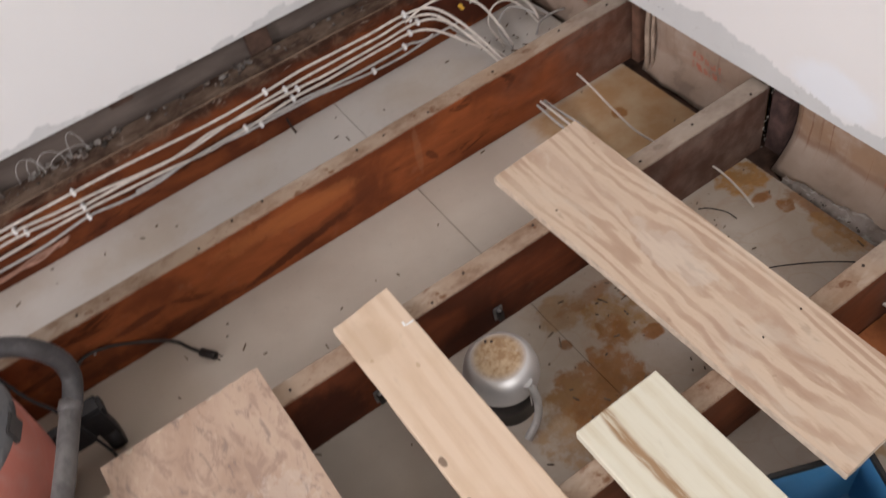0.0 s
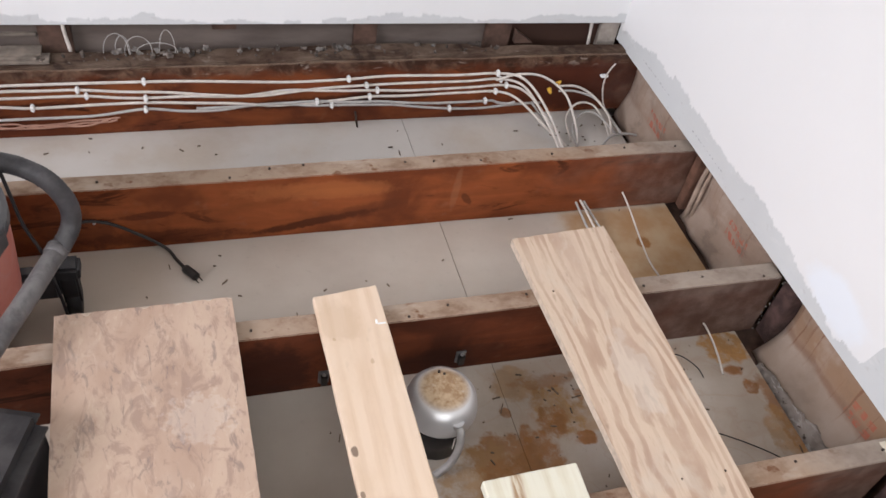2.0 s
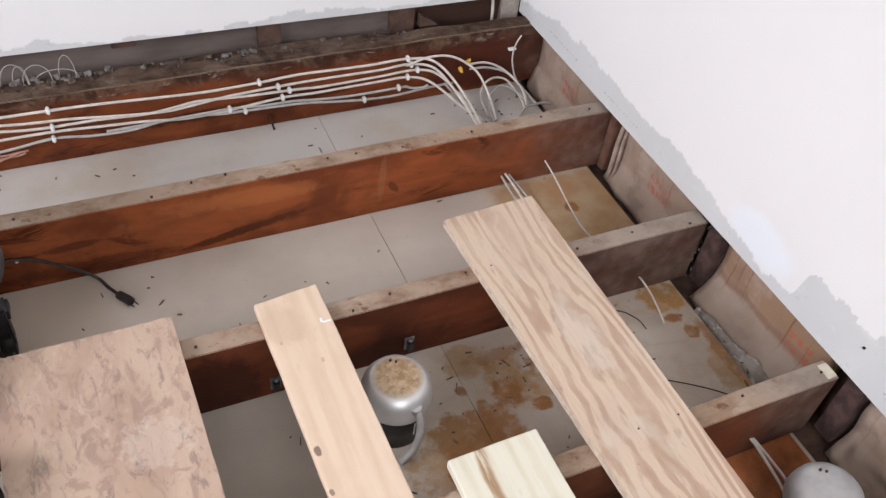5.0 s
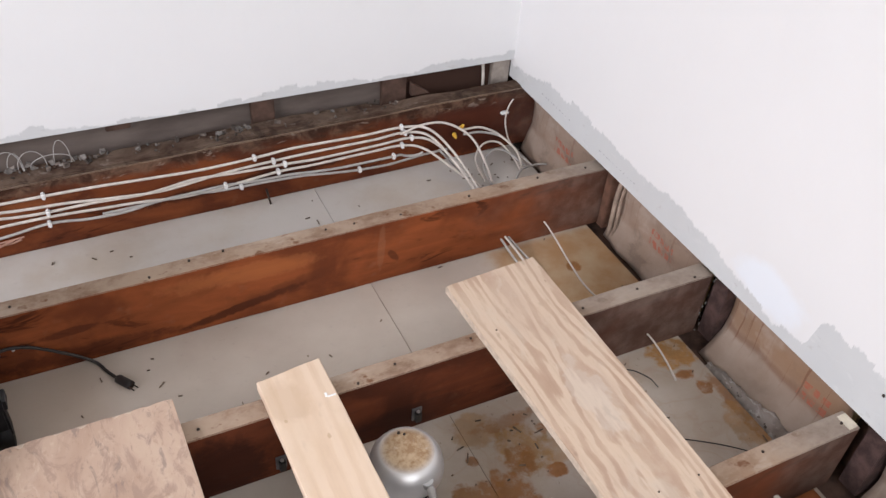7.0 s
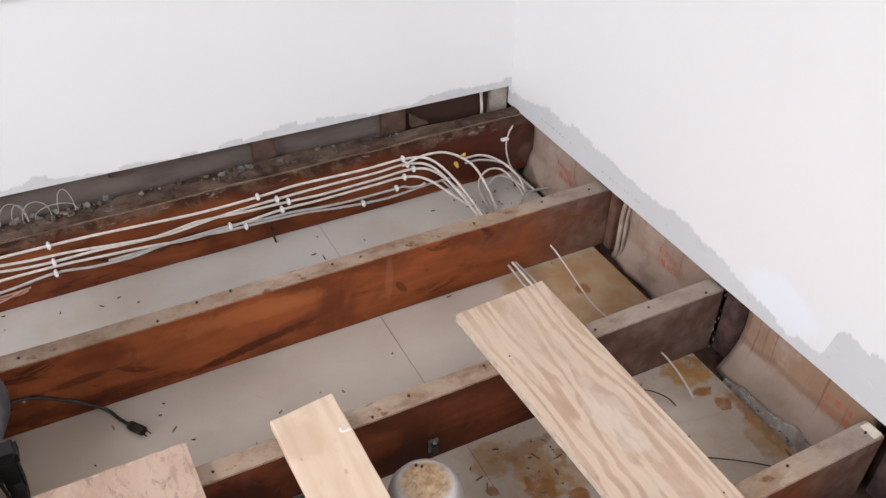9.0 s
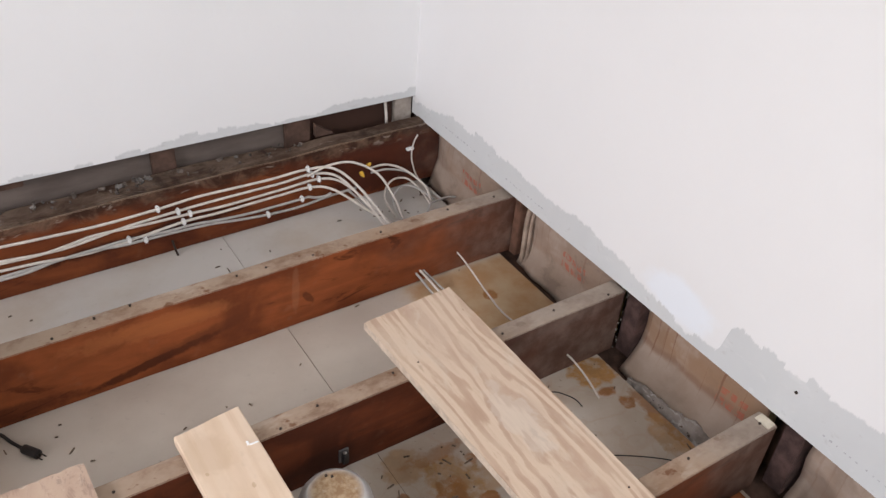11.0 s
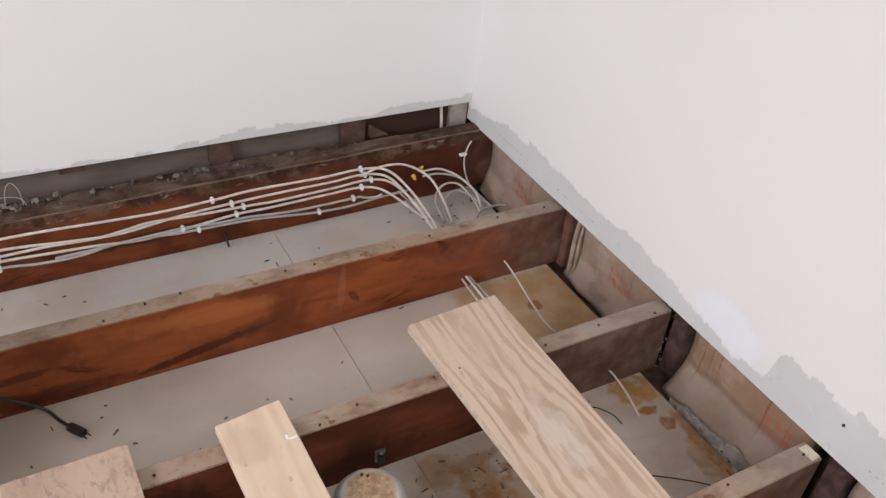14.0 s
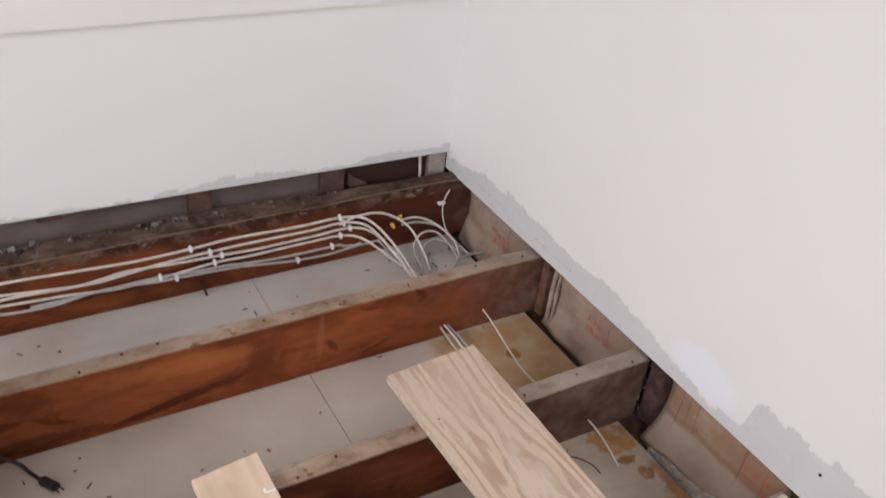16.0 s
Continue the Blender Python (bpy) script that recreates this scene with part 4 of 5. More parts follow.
for k in range(110):
    y, s = rnd.uniform(-0.77, -0.54), rnd.choice((0.0012, 0.0016, 0.0022, 0.003))
    m = pose(rnd.gauss(0.002, 0.01), y, CEIL - 0.004 + rnd.uniform(-0.003, 0.003), rnd.uniform(0, 60), rnd.uniform(0, 60), rnd.uniform(0, 180))
    box_bm(-s, s, -s * 0.8, s * 0.8, -s * 0.5, s * 0.5, 0, bm, m)
solid("mortar_crumbs", bm, M["crumb"], "small grey mortar crumbs along the ceiling's edge", "debris", kind="stuff")
bm = bmesh.new()
for y0 in (-0.4075,):
    for k in range(18):
        s = rnd.choice((0.0007, 0.0010, 0.0015))
        m = pose(0.014 + rnd.uniform(-0.004, 0.004), y0 + rnd.uniform(-0.006, 0.002), CEIL + 0.004 + 0.165 * rnd.random() ** 1.4, rnd.uniform(0, 90), rnd.uniform(0, 90), rnd.uniform(0, 90))
        box_bm(-s, s, -s, s, -s * 0.7, s * 0.7, 0, bm, m)
solid("joint_crumbs", bm, M["joint_crumb"], "pale crumbs caught in the joints beside the joist ends", "debris", kind="stuff")
solid("edge_strip", box_bm(-0.021, 0.074, -1.2, 0.38, CEIL - 0.045, CEIL - 0.02), M["stud"], "dark gap strip beside the ceiling boards", "strip")

# ---------------------------------------------------------------- loose boards


def board(name, corners, z, thick, mat, label, category, bevel=0.0015, wander=0.0006):
    """A flat board from its four plan corners (far left, far right, near right, near left)."""
    at = Vector((corners[0][0], corners[0][1], z))
    bm = bmesh.new()
    lo = [bm.verts.new((x, y, z)) for x, y in corners]
    hi = [bm.verts.new((x, y, z + thick)) for x, y in corners]
    bm.faces.new(hi[::-1]), bm.faces.new(lo)
    for k in range(4):
        bm.faces.new((lo[k], hi[k], hi[(k + 1) % 4], lo[(k + 1) % 4]))
    bmesh.ops.bevel(bm, geom=bm.edges[:], offset=bevel, segments=1, affect="EDGES")
    for k in range(1, 24):
        y = corners[0][1] + (corners[3][1] - corners[0][1]) * k / 24
        bmesh.ops.bisect_plane(bm, geom=bm.verts[:] + bm.edges[:] + bm.faces[:], plane_co=(0, y, 0), plane_no=(0, 1, 0))
    for k in range(1, 8):
        x = corners[0][0] + (corners[1][0] - corners[0][0]) * k / 8
        bmesh.ops.bisect_plane(bm, geom=bm.verts[:] + bm.edges[:] + bm.faces[:], plane_co=(x, 0, 0), plane_no=(1, 0, 0))
    rough_up(bm, wander, 25)
    return solid(name, bm, mat, label, category, "", "", at)


def plywood(name, corners, z, thick, mat, label, chips, seed):
    """A sheet of plywood: a core of plies under a face veneer whose far edge is chipped back."""
    t = thing(name, (*corners[0], z), label, "plywood")
    rnd = random.Random(seed)
    (ax, ay), (bx, by), (cx, cy), (dx, dy) = corners
    for piece, z0, z1, inset, words in (("core", z, z + thick - 0.0026, 0.0, "pale layered plies at the edge"), ("face_veneer", z + thick - 0.0024, z + thick, 0.0005, "")):
        bm, n1, n2 = bmesh.new(), 70, 30
        hi, lo = [], []
        for a in range(n1 + 1):
            u = a / n1
            x1, y1, x2, y2 = ax + (bx - ax) * u, ay + (by - ay) * u, dx + (cx - dx) * u, dy + (cy - dy) * u
            bite = inset + (max(0.0, noise.noise(Vector((x1 * 55, seed, 0))) - 0.05) * chips + rnd.uniform(0, chips * 0.12) if words == "" else 0.0)
            row_h, row_l = [], []
            for b in range(n2 + 1):
                v = b / n2
                p = Vector((x1 + (x2 - x1) * v, y1 + (y2 - y1) * v, 0))
                if b == 0:
                    p.y -= bite
                if a in (0, n1):
                    p.x += (inset if a == 0 else -inset) + 0.0008 * noise.noise(Vector((p.y * 40, seed, a)))
                wave = 0.0007 * noise.noise(Vector((p.x * 9, p.y * 5, seed)))
                row_h.append(bm.verts.new((p.x, p.y, z1 + wave)))
                row_l.append(bm.verts.new((p.x, p.y, z0 + wave)))
            hi.append(row_h), lo.append(row_l)
        for a in range(n1):
            for b in range(n2):
                bm.faces.new((hi[a][b], hi[a + 1][b], hi[a + 1][b + 1], hi[a][b + 1]))
                bm.faces.new((lo[a][b + 1], lo[a + 1][b + 1], lo[a + 1][b], lo[a][b]))
        ring = [(a, 0) for a in range(n1)] + [(n1, b) for b in range(n2)] + [(a, n2) for a in range(n1, 0, -1)] + [(0, b) for b in range(n2, 0, -1)]
        for (a, b), (e, f) in zip(ring, ring[1:] + ring[:1]):
            bm.faces.new((lo[a][b], lo[e][f], hi[e][f], hi[a][b]))
        part(piece, bm, mat if words == "" else M["plies"], t, words)
    return t


M["plies"] = plain("plywood_plies", (0.60, 0.49, 0.39), 0.8, 0, 0.2, 50)
plywood("plywood_strip", ((-0.535, -0.246), (-0.328, -0.233), (-0.325, -1.01), (-0.508, -1.02)), 0.002, 0.018, M["plywood"], "tan plywood strip with bold wavy grain, laid across joists", 0.003, 3)
plywood("plywood_sheet", ((-1.368, -0.323), (-1.082, -0.321), (-1.074, -1.27), (-1.36, -1.27)), 0.002, 0.018, M["panel"], "worn pinkish plywood sheet with a chipped edge, laid across joists", 0.016, 8)
board("pine_board", ((-0.944, -0.342), (-0.827, -0.328), (-0.817, -1.27), (-0.932, -1.27)), 0.002, 0.019, M["pine"], "pale yellow pine board with a knot, laid across joists", "board", 0.002, 0.0012)
board("pale_board", ((-0.750, -0.744), (-0.591, -0.740), (-0.591, -1.27), (-0.750, -1.27)), 0.002, 0.019, M["pale_pine"], "pale greenish pine board with a brown streak", "board", 0.002)
strip = bpy.data.objects["plywood_strip"]
for x, y in ((-0.50, -0.39), (-0.35, -0.80), (-0.43, -0.80)):
    part("nail_head", lathe_bm([(0.0019, 0.0), (0.0015, 0.001)], (x, y, 0.0203), 8), M["nail"], strip)
bm = box_bm(-0.843, -0.829, -0.421, -0.418, 0.0212, 0.0226)
box_bm(-0.846, -0.8425, -0.419, -0.410, 0.0212, 0.0228, 0, bm)
solid("wood_splinter", rough_up(bm, 0.002, 60), M["staple"], "white splinter on the pine board", "splinter")

solid("wood_offcut", rough_up(box_bm(-0.262, -0.046, -0.965, -0.831, CEIL + 0.001, CEIL + 0.010), 0.001), M["offcut"], "flat orange-brown wood offcut between the joists", "offcut", at=(-0.14, -0.90, CEIL))

# ---------------------------------------------------------------- recessed lamp housings


def recessed_light(x, y, conduit, label, cap_mat):
    t = thing("recessed_light", (x, y, CEIL), label, "light fitting", "recessed light housings")
    part("can", lathe_bm([(0.0555, 0.001), (0.0555, 0.090)], (x, y, CEIL), 32), M["black_can"], t, "black painted can")
    cap = part("cap", lathe_bm([(0.0545, 0.084), (0.0640, 0.086), (0.0655, 0.092), (0.0650, 0.104), (0.061, 0.122), (0.054, 0.134), (0.045, 0.141), (0.030, 0.1445), (0.010, 0.145)], (x, y, CEIL), 40), M[cap_mat], t, "dusty silver metal cap")
    for k, a in enumerate((0.9, 1.6)):
        part("screw", lathe_bm([(0.0028, 0.1435), (0.0022, 0.1468)], (x + 0.012 * math.cos(a), y + 0.03 * math.sin(a) + 0.005, CEIL), 8), M["nail"], cap)
    part("conduit", tube_bm([(x + p, y + q, CEIL + r) for p, q, r in conduit], 0.0070, 10, 10), M["cable_grey"], t, "grey flexible conduit")
    part("connector", lathe_bm([(0.011, -0.006), (0.011, 0.006)], (x + conduit[0][0], y + conduit[0][1], CEIL + conduit[0][2]), 12), M["galv"], t)
    # white bars stand in for bright reflections on the glossy can
    for a, z0, z1 in ((-1.25, 0.028, 0.062), (-0.95, 0.016, 0.040), (-0.80, 0.050, 0.058)):
        m = Matrix.Translation((x, y, CEIL)) @ pose(0, 0, 0, 0, 0, math.degrees(a))
        part("glint_bar", box_bm(0.0550, 0.0562, -0.0014, 0.0014, z0, z1, 0.0003, None, m), M["staple"], t, "white bar in place of a reflection on the can")
    return t


n = Nodes("dusty_silver_cap", 0.42, 0.6, 0.5)
up = n.ramp(n.axis(2, n.geo.outputs["Normal"]), 0.82, 0.985)
d = n.math("MULTIPLY", up, n.ramp(n.noise(28, 5), 0.12, 0.42))
c = n.mix(d, n.mix(n.noise(20, 4), (0.58, 0.57, 0.56), (0.72, 0.71, 0.70)), n.mix(n.ramp(n.noise(45, 5, None, 0.7), 0.38, 0.62), (0.29, 0.175, 0.09), (0.47, 0.345, 0.22)))
n.put(n.b.inputs["Metallic"], n.math("SUBTRACT", 0.6, n.math("MULTIPLY", d, 0.6)))
M["cap"] = n.finish(c, n.noise(40, 4), 0.12, 0.001, n.math("ADD", 0.42, n.math("MULTIPLY", d, 0.45)))
M["cap_grey"] = plain("dull_silver_cap", (0.42, 0.41, 0.40), 0.55, 0.45, 0.15, 25, 0.4)
recessed_light(-0.748, -0.540, [(0.012, -0.056, 0.116), (0.016, -0.070, 0.103), (0.014, -0.080, 0.07), (0.004, -0.084, 0.035), (-0.022, -0.090, 0.012)], "silver and black recessed light housing with a dusty top", "cap")
recessed_light(-0.152, -0.992, [(-0.04, -0.03, 0.118), (-0.056, -0.036, 0.10), (-0.064, -0.03, 0.05), (-0.08, -0.02, 0.012)], "silver recessed light housing beside crumpled insulation", "cap_grey")
for x, z in ((-0.665, -0.124), (-0.93, -0.131)):
    b = thing("hanger_bracket", (x, -0.408, z), "small galvanised hanger bracket nailed to the joist", "bracket", "hanger brackets")
    part("plate", box_bm(x - 0.010, x + 0.010, -0.4105, -0.4065, z - 0.017, z + 0.017, 0.001), M["dull_steel"], b)
    part("tongue", box_bm(x - 0.006, x + 0.006, -0.420, -0.4105, z - 0.014, z + 0.010, 0.001), M["black_can"], b)
    part("nail_head", lathe_bm([(0.004, 0), (0.003, 0.002)], (x, -0.414, z + 0.012), 8), M["galv"], b)

# ---------------------------------------------------------------- cables along the first joist
FACE = 0.377
RUNS = (
    ("cable", ((-1.90, -0.02), (-1.65, -0.018), (-1.52, -0.018), (-1.21, -0.018), (-1.0, -0.028), (-0.74, -0.030), (-0.557, -0.028), (-0.355, -0.028)), ((-0.29, 0.355, -0.034), (-0.245, 0.30, -0.075), (-0.215, 0.20, -0.135), (-0.235, 0.05, -0.14)), (-1.21, -0.74, -0.355)),
    ("cable", ((-1.90, -0.04), (-1.65, -0.036), (-1.50, -0.033), (-1.35, -0.034), (-1.168, -0.05), (-0.955, -0.069), (-0.694, -0.051), (-0.516, -0.048), (-0.344, -0.047)), ((-0.285, 0.35, -0.055), (-0.245, 0.28, -0.10), (-0.225, 0.19, -0.14), (-0.245, 0.05, -0.145)), (-1.352, -0.694, -0.344)),
    ("cable", ((-1.90, -0.055), (-1.65, -0.053), (-1.48, -0.052), (-1.335, -0.051), (-1.21, -0.064), (-1.01, -0.068), (-0.884, -0.057), (-0.666, -0.066), (-0.516, -0.071), (-0.325, -0.066)), ((-0.27, 0.35, -0.078), (-0.225, 0.28, -0.12), (-0.20, 0.18, -0.145), (-0.24, 0.05, -0.135)), (-1.335, -1.21, -0.666, -0.325)),
    ("cable", ((-1.90, -0.08), (-1.663, -0.078), (-1.556, -0.070), (-1.451, -0.079), (-1.298, -0.077), (-1.104, -0.082), (-0.916, -0.100), (-0.684, -0.084), (-0.517, -0.086), (-0.351, -0.084)), ((-0.30, 0.35, -0.09), (-0.25, 0.29, -0.12), (-0.205, 0.22, -0.155), (-0.25, 0.05, -0.15)), (-1.451, -0.684, -0.351)),
    ("cable_grey", ((-1.90, -0.098), (-1.665, -0.094), (-1.588, -0.112), (-1.428, -0.108), (-1.213, -0.095), (-1.051, -0.106), (-0.90, -0.096), (-0.778, -0.105), (-0.618, -0.114), (-0.469, -0.132), (-0.30, -0.130)), ((-0.26, 0.36, -0.115), (-0.235, 0.34, -0.10)), (-1.213, -0.778, -0.469)),
    ("cable_grey", ((-1.10, -0.10), (-0.95, -0.095), (-0.815, -0.093), (-0.658, -0.100), (-0.518, -0.114), (-0.374, -0.113), (-0.335, -0.122)), ((-0.312, 0.365, -0.117), (-0.30, 0.355, -0.105)), (-0.815, -0.374)),
    ("copper", ((-1.90, -0.125), (-1.70, -0.120), (-1.553, -0.128), (-1.433, -0.135), (-1.343, -0.127)), ((-1.30, 0.37, -0.122), (-1.277, 0.366, -0.114)), (-1.553,)),
    ("copper", ((-1.90, -0.130), (-1.62, -0.131), (-1.50, -0.122), (-1.43, -0.127), (-1.36, -0.121)), ((-1.31, 0.368, -0.113), (-1.27, 0.366, -0.108)), ()),
    ("copper", ((-1.90, -0.118), (-1.66, -0.126), (-1.54, -0.133), (-1.46, -0.126), (-1.39, -0.134)), ((-1.34, 0.368, -0.128), (-1.29, 0.366, -0.110)), ()),
)
for mat, run, tail, clips in RUNS:
    sag = random.Random(int(-1000 * run[0][1]))
    pts = []
    for i, (x, z) in enumerate(run):
        pts.append((x, FACE - 0.002 * (i % 2), z))
        if i + 1 < len(run):
            x2, z2 = run[i + 1]
            pts.append(((x + x2) / 2, FACE - sag.uniform(0.0, 0.003), (z + z2) / 2 + sag.uniform(-0.0055, 0.004)))
    pts += tail
    words = "thin pinkish cable stapled along the joist" if mat == "copper" else "white plastic-sheathed cable stapled along the joist"
    t = thing("electric_cable", (run[0][0], FACE, run[0][1]), words, "cable", "cables along the joist")
    part("sheath", tube_bm(pts, 0.0024 if mat == "copper" else 0.0036, 8, 8, 0.85), M[mat], t)
    for x in clips:
        z = np.interp(x, [p[0] for p in run], [p[1] for p in run])
        bm = box_bm(x - 0.0042, x + 0.0042, 0.368, 0.384, z - 0.0078, z + 0.0075, 0.0025)
        s = part("staple", bm, M["staple"], t, "white plastic cable staple")
        part("nail_head", lathe_bm([(0.003, 0), (0.002, 0.002)], (x, 0.372, z + 0.008), 8), M["staple"], s)
# the ends of the runs: loops down into the corner, and lines through the joists
LOOPS = (
    ("cable", ((-0.36, 0.37, -0.045), (-0.30, 0.365, -0.026), (-0.235, 0.355, -0.030), (-0.18, 0.32, -0.062), (-0.158, 0.27, -0.115), (-0.150, 0.235, -0.16))),
    ("cable", ((-0.185, 0.355, -0.060), (-0.13, 0.36, -0.068), (-0.080, 0.345, -0.092), (-0.045, 0.30, -0.125), (-0.04, 0.27, -0.160))),
    ("cable_grey", ((-0.185, 0.35, -0.072), (-0.13, 0.355, -0.080), (-0.07, 0.34, -0.10), (-0.03, 0.30, -0.14), (-0.01, 0.26, -0.160))),
    ("cable", ((-0.165, 0.25, -0.162), (-0.165, 0.31, -0.13), (-0.13, 0.335, -0.105), (-0.085, 0.33, -0.108), (-0.055, 0.30, -0.14), (-0.05, 0.26, -0.160))),
    ("cable_grey", ((-0.155, 0.23, -0.162), (-0.15, 0.29, -0.14), (-0.11, 0.32, -0.122), (-0.07, 0.31, -0.128), (-0.03, 0.27, -0.158))),
    ("cable", ((-0.026, 0.378, -0.012), (-0.039, 0.374, -0.028), (-0.046, 0.373, -0.060), (-0.042, 0.370, -0.098), (-0.034, 0.345, -0.135), (-0.012, 0.27, -0.160)), 0.0024),
    ("cable_grey", ((-0.08, 0.23, -0.162), (-0.05, 0.25, -0.150), (0.0, 0.25, -0.147), (0.045, 0.24, -0.155))),
    ("cable_grey", ((-0.255, 0.352, -0.105), (-0.235, 0.31, -0.125), (-0.205, 0.25, -0.155), (-0.18, 0.20, -0.162))),
    ("cable", ((-0.139, 0.046, -0.122), (-0.139, 0.0, -0.118), (-0.138, -0.05, -0.128), (-0.142, -0.14, -0.146), (-0.146, -0.22, -0.150), (-0.136, -0.34, -0.138), (-0.126, -0.40, -0.124), (-0.122, -0.44, -0.130), (-0.121, -0.48, -0.143), (-0.122, -0.515, -0.158)), 0.0024),
    ("cable", ((-0.247, 0.046, -0.138), (-0.246, 0.0, -0.133), (-0.238, -0.05, -0.145), (-0.235, -0.12, -0.158), (-0.26, -0.25, -0.162))),
    ("cable_grey", ((-0.238, 0.046, -0.138), (-0.236, 0.0, -0.137), (-0.224, -0.05, -0.150), (-0.215, -0.12, -0.160), (-0.24, -0.27, -0.162))),
    ("cable_grey", ((-0.255, 0.046, -0.138), (-0.256, 0.0, -0.138), (-0.252, -0.05, -0.150), (-0.25, -0.12, -0.160), (-0.28, -0.27, -0.162))),
    ("cable", ((-0.156, -0.77, -0.125), (-0.156, -0.83, -0.118), (-0.15, -0.87, -0.130), (-0.145, -0.93, -0.150), (-0.16, -1.0, -0.161))),
    ("cable", ((-0.150, -0.77, -0.125), (-0.150, -0.83, -0.120), (-0.138, -0.87, -0.133), (-0.126, -0.93, -0.153), (-0.15, -1.02, -0.161))),
    ("cord", ((-0.20, -0.445, -0.163), (-0.186, -0.461, -0.158), (-0.170, -0.49, -0.157), (-0.164, -0.512, -0.163))),
    ("cord", ((-0.25, -0.62, -0.163), (-0.20, -0.64, -0.161), (-0.13, -0.69, -0.158), (-0.07, -0.74, -0.162))),
)
for mat, pts, *thin in LOOPS:
    words = "thin dark wire offcut on the ceiling boards" if mat == "cord" else "white plastic-sheathed cable looping between the joists"
    solid("wire_offcut" if mat == "cord" else "electric_cable", tube_bm(pts, 0.0014 if mat == "cord" else thin[0] if thin else 0.0033, 8, 8, 0.85), M[mat], words, "cable", "loose cables", at=pts[0])
solid("white_cable_clip", box_bm(-0.060, -0.037, 0.372, 0.384, -0.053, -0.046, 0.002), M["staple"], "white plastic clip at the joist's end", "clip", at=(-0.02, 0.384, -0.04))
for x, y, z, rx in ((-0.192, 0.352, -0.048, 20), (-0.212, 0.348, -0.070, 100)):
    w = solid("wire_connector", lathe_bm([(0.0056, -0.009), (0.0064, -0.006), (0.004, 0.006), (0.0025, 0.009)], (0, 0, 0), 10), M["yellow"], "yellow twist-on wire connector", "connector", "wire connectors")
    w.matrix_world = pose(x, y, z, rx, 30, 0)

# ---------------------------------------------------------------- shop vacuum with hose
VX, VY = -1.575, -0.172
vac = thing("shop_vacuum", (VX, VY, CEIL), "dusty red and grey shop vacuum standing between the joists", "vacuum")
part("tank", lathe_bm([(0.118, 0.030), (0.128, 0.040), (0.135, 0.10), (0.141, 0.20), (0.1425, 0.262), (0.138, 0.268)], (VX, VY, CEIL), 48), M["red_tank"], vac, "red plastic tank")
head = part("motor_head", lathe_bm([(0.140, 0.258), (0.1465, 0.262), (0.1465, 0.290), (0.143, 0.294), (0.140, 0.345), (0.141, 0.352), (0.136, 0.372), (0.131, 0.40), (0.124, 0.445), (0.116, 0.452), (0.113, 0.485), (0.100, 0.500), (0.03, 0.503)], (VX, VY, CEIL), 48), M["grey_head"], vac, "dust-covered grey motor head")
for a in range(9):
    th = radians(-110 + a * 26)
    m = Matrix.Translation((VX, VY, CEIL)) @ pose(0, 0, 0, 0, 0, math.degrees(th))
    part("vent_rib", box_bm(0.110, 0.121, -0.007, 0.007, 0.453, 0.484, 0.002, None, m), M["grey_head"], head)
part("port_rim", lathe_bm([(0.027, 0.498), (0.026, 0.508), (0.021, 0.508), (0.020, 0.500)], (VX + 0.078, VY + 0.045, CEIL), 24), M["grey_head"], head, "dusty round port")
part("port_hole", lathe_bm([(0.019, 0.500), (0.019, 0.5065)], (VX + 0.078, VY + 0.045, CEIL), 20), M["black_rim"], head, "dark opening")
part("switch_knob", lathe_bm([(0.020, 0.495), (0.020, 0.525), (0.014, 0.530)], (VX + 0.05, VY - 0.055, CEIL), 18), M["cuff"], head, "dark grey knob")
for a in (-22, 150):
    m = Matrix.Translation((VX, VY, CEIL)) @ pose(0, 0, 0, 0, 0, a)
    part("latch", box_bm(0.139, 0.150, -0.020, 0.020, 0.248, 0.286, 0.003, None, m), M["cuff"], vac, "dark plastic latch")
part("hose_port", tube_bm([(VX + 0.06, VY + 0.04, 0.220), (VX + 0.118, VY + 0.012, 0.225)], 0.024, 20, 1), M["grey_head"], vac)
hose_pts = [(VX + 0.10, VY + 0.018, 0.222), (-1.42, -0.172, 0.226), (-1.385, -0.182, 0.219), (-1.352, -0.19, 0.196), (-1.330, -0.195, 0.150), (-1.331, -0.205, 0.108), (-1.352, -0.238, 0.084)]
part("hose", tube_bm(hose_pts, 0.0165, 16, 14, 1.0, 0.06), M["hose"], vac, "black ribbed hose")
part("cuff_ring", tube_bm([(-1.352, -0.232, 0.086), (-1.360, -0.248, 0.084)], 0.0185, 18, 1), M["cuff"], vac)
part("cuff", tube_bm([(-1.352, -0.232, 0.085), (-1.378, -0.288, 0.080), (-1.405, -0.345, 0.074), (-1.476, -0.488, 0.064)], 0.0165, 18, 6), M["cuff"], vac, "grey smooth hose cuff")
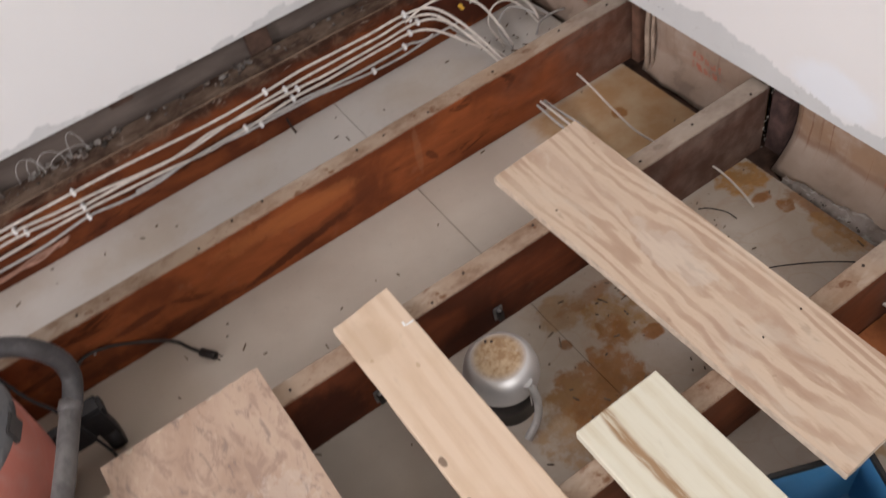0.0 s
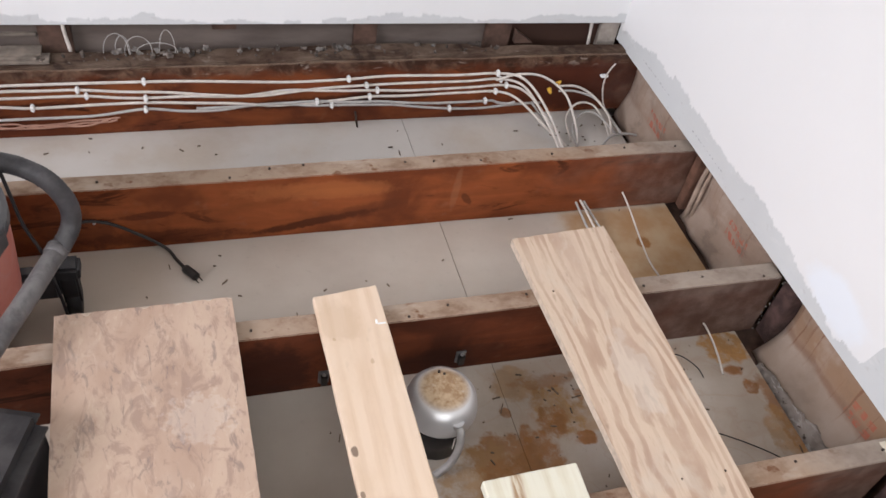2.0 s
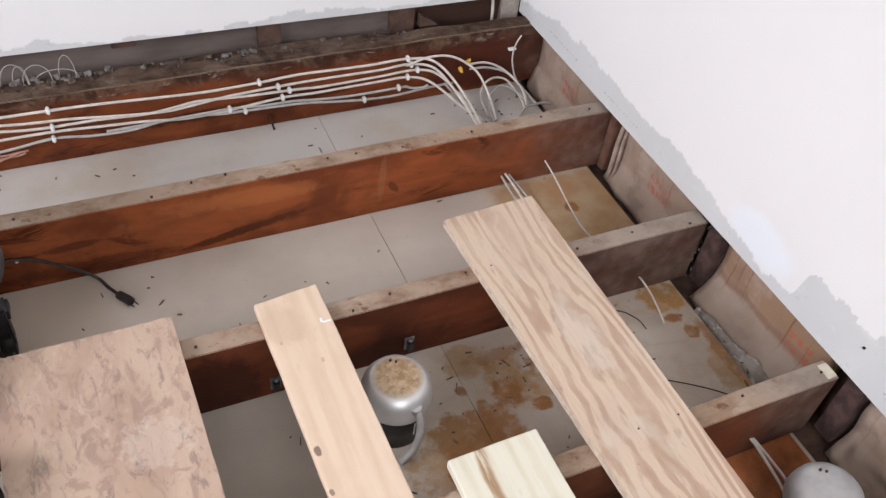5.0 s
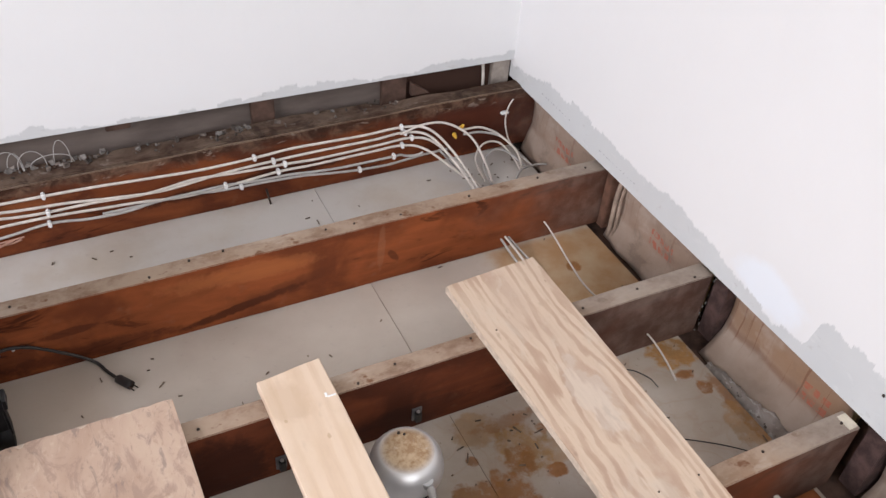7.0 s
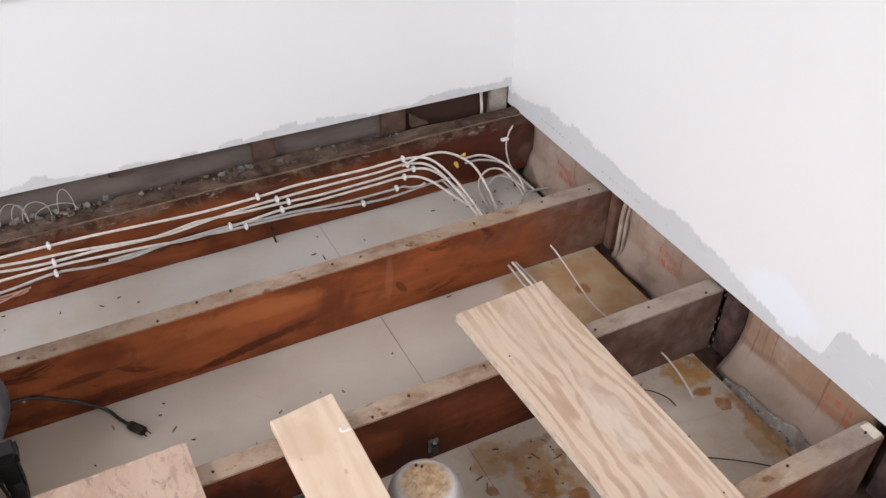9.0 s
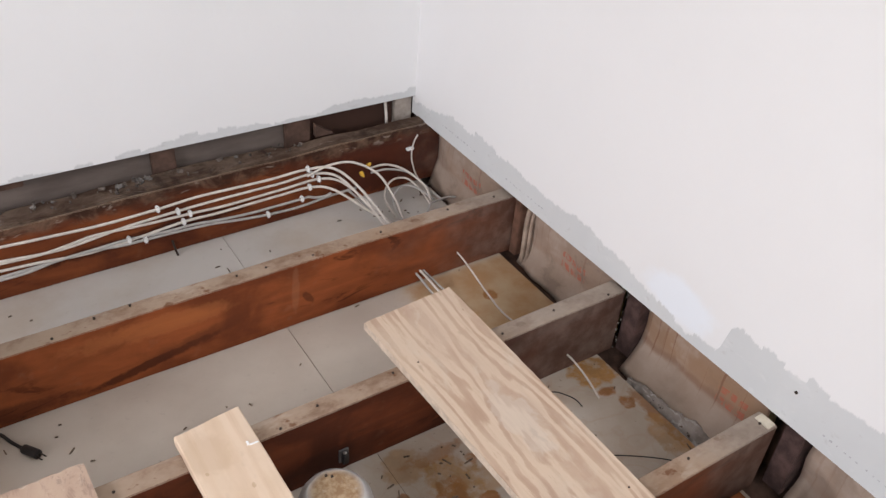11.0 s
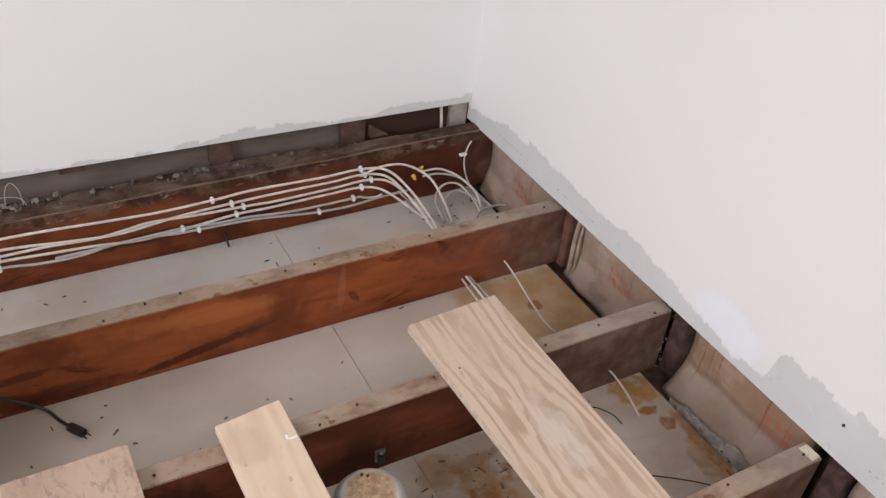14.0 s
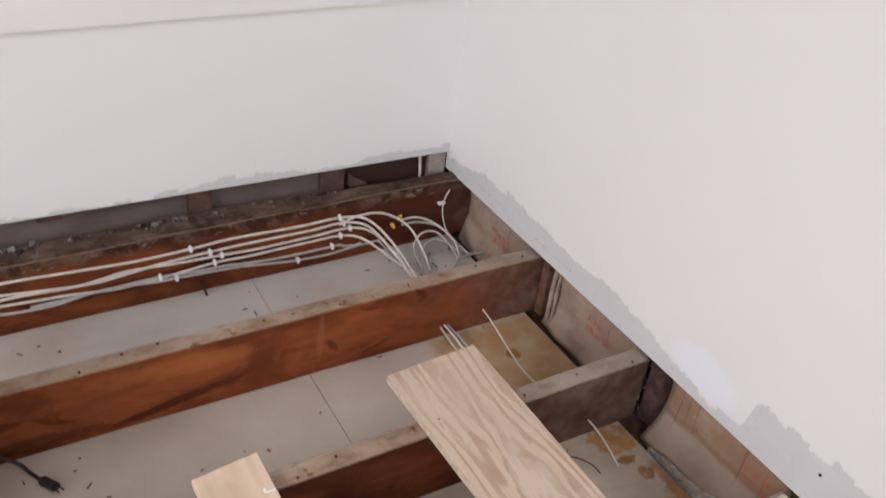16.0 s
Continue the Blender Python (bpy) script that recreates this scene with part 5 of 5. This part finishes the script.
for fx, fy in ((-1.362, -0.150), (-1.60, -0.02), (-1.76, -0.20)):
    c0 = part("caster_foot", rough_up(box_bm(fx - 0.024, fx + 0.022, fy - 0.022, fy + 0.022, CEIL + 0.100, CEIL + 0.132, 0.006), 0.002, 30), M["caster"], vac, "black caster foot")
    part("arm", box_bm(min(fx, VX) if fx < VX else fx - 0.105, fx - 0.018 if fx > VX else max(fx, VX), fy - 0.014, fy + 0.020, CEIL + 0.045, CEIL + 0.115, 0.008), M["caster"], c0)
    part("fork", box_bm(fx - 0.016, fx + 0.015, fy - 0.017, fy + 0.017, CEIL + 0.032, CEIL + 0.104, 0.004), M["caster"], c0)
    part("caster_wheel", tube_bm([(fx - 0.012, fy, CEIL + 0.030), (fx + 0.012, fy, CEIL + 0.030)], 0.0295, 18, 1), M["black_rim"], c0)
part("strap", tube_bm([(VX + 0.115, -0.185, 0.283), (-1.443, -0.198, 0.290), (-1.428, -0.2, 0.283), (-1.416, -0.2, 0.234), (-1.41, -0.2, 0.177), (-1.403, -0.2, 0.11), (-1.387, -0.2, 0.045), (-1.379, -0.2, -0.032), (-1.372, -0.2, -0.123), (-1.380, -0.195, -0.160)], 0.0030, 7, 8), M["caster"], vac, "thin dark cord hanging from the head")

part("foot_tab", rough_up(box_bm(-1.53, -1.465, -0.318, -0.292, -0.050, -0.014, 0.009), 0.001, 30), M["pale_tab"], vac, "pale grey plastic foot tab")
part("tab_post", box_bm(-1.51, -1.48, -0.312, -0.28, CEIL + 0.001, -0.045, 0.004), M["caster"], vac)

cord = thing("power_cord", (-1.34, -0.03, -0.06), "dark brown power cord with a three-pin plug on the ceiling boards", "cord")
part("cable", tube_bm([(-1.40, -0.07, -0.10), (-1.355, -0.020, -0.070), (-1.303, -0.0065, -0.081), (-1.240, -0.0065, -0.123), (-1.192, -0.014, -0.160), (-1.172, -0.048, -0.164), (-1.154, -0.080, -0.162)], 0.0034, 8, 8), M["cord"], cord)
pl = part("plug", tube_bm([(-1.156, -0.076, -0.162), (-1.151, -0.085, -0.160), (-1.143, -0.097, -0.158), (-1.137, -0.106, -0.158)], 0.0092, 10, 4), M["cord"], cord, "black moulded plug")
for k in (-0.004, 0.004):
    part("prong", tube_bm([(-1.138 + k, -0.105 + k * 0.6, -0.158), (-1.130 + k, -0.118 + k * 0.6, -0.159)], 0.0015, 6, 1), M["nail"], pl)

# ---------------------------------------------------------------- black case and blue bin
rot = Matrix.Translation((-1.488, -0.632, 0)) @ pose(0, 0, 0, 0, 0, -19)
case = thing("tool_case", (-1.488, -0.632, CEIL), "black plastic tool case with a silver stud, between the joists", "tool case")
part("body", box_bm(-0.088, 0.088, -0.13, 0.12, CEIL + 0.001, 0.040, 0.012, None, rot), M["black_case"], case)
lid = part("lid", box_bm(-0.092, 0.100, -0.134, 0.122, 0.0405, 0.082, 0.019, None, rot), M["black_case"], case)
part("stud", lathe_bm([(0.014, 0.081), (0.013, 0.085), (0.008, 0.088), (0.002, 0.089)], (-1.455, -0.618, 0), 18), M["galv"], lid, "silver domed stud")
part("latch", box_bm(-0.02, 0.02, -0.140, -0.1305, 0.0, 0.06, 0.003, None, rot), M["black_case"], case)

rot = Matrix.Translation((-0.545, -1.07, 0)) @ pose(0, 0, 0, 0, 0, -22)
bin_ob = thing("storage_bin", (-0.545, -1.07, CEIL), "open blue plastic bin with a black rim, beside the plywood strip", "bin")
bm = bmesh.new()
T, HX, HY, Z1 = 0.004, 0.075, 0.10, -0.025
for x0, x1, y0, y1 in ((-HX, HX, HY - T, HY), (-HX, HX, -HY, -HY + T), (-HX, -HX + T, -HY + T, HY - T), (HX - T, HX, -HY + T, HY - T)):
    box_bm(x0, x1, y0, y1, CEIL + 0.006, Z1, 0, bm, rot)
box_bm(-HX, HX, -HY, HY, CEIL + 0.001, CEIL + 0.006, 0, bm, rot)
part("tub", bm, M["blue"], bin_ob, "blue plastic tub")
bm = bmesh.new()
for x0, x1, y0, y1 in ((-HX - 0.004, HX + 0.004, HY - 0.004, HY + 0.004), (-HX - 0.004, HX + 0.004, -HY - 0.004, -HY + 0.004), (-HX - 0.004, -HX + 0.004, -HY + 0.004, HY - 0.004), (HX - 0.004, HX + 0.004, -HY + 0.004, HY - 0.004)):
    box_bm(x0, x1, y0, y1, Z1 + 0.0005, Z1 + 0.008, 0.001, bm, rot)
part("rim", bm, M["black_rim"], bin_ob, "black rim")

# ---------------------------------------------------------------- small clutter
bm = bmesh.new()
rnd = random.Random(21)
for _ in range(90):
    k = rnd.random()
    y = rnd.uniform(0.05, 0.375) if k < 0.3 else rnd.uniform(-0.355, -0.008) if k < 0.6 else rnd.uniform(-0.775, -0.415)
    x, ln = rnd.uniform(-1.7, -0.04), rnd.choice((0.0015, 0.003, 0.004, 0.006, 0.008))
    m = pose(x, y, CEIL + 0.0022, 0, rnd.uniform(-6, 6), rnd.uniform(0, 180))
    box_bm(-ln, ln, -0.0011, 0.0011, -0.001, 0.0010, 0, bm, m)
for _ in range(32):
    x, y, ln = rnd.uniform(-0.68, -0.42), rnd.uniform(-0.775, -0.43), rnd.choice((0.0012, 0.002, 0.003, 0.006, 0.010))
    box_bm(-ln, ln, -0.0011, 0.0011, -0.001, 0.0010, 0, bm, pose(x, y, CEIL + 0.0018, 0, rnd.uniform(-6, 6), rnd.uniform(0, 180)))
for _ in range(26):
    x, y, ln = rnd.uniform(-0.24, -0.03), rnd.uniform(0.17, 0.33), rnd.choice((0.0015, 0.003, 0.006, 0.010))
    box_bm(-ln, ln, -0.0013, 0.0013, -0.001, 0.0010, 0, bm, pose(x, y, CEIL + 0.0018, 0, rnd.uniform(-6, 6), rnd.uniform(0, 180)))
solid("wood_chips", bm, M["chip"], "dark wood chips and dirt scattered on the ceiling boards", "debris", kind="stuff")
bm = bmesh.new()
rnd = random.Random(5)
for y0, z0 in ((-0.90, 0.05), (0.02, 0.045), (0.30, 0.05)):
    for k in range(11):
        ln = rnd.uniform(0.0015, 0.006)
        y = y0 - k * 0.014 - rnd.uniform(0, 0.006)
        box_bm(-0.0006, 0.0, y - ln / 2, y + ln / 2, z0 - 0.0016, z0 + rnd.uniform(0.0, 0.0018), 0, bm)
solid("printed_marks", bm, M["ink"], "faint grey print bars on the raw drywall band", "print", kind="stuff")
sc = solid("drywall_screw", tube_bm([(-0.002, -0.831, 0.089), (0.0, -0.831, 0.089)], 0.003, 10, 1), M["nail"], "dark screw head in the drywall", "screw", at=(0, -0.831, 0.089))
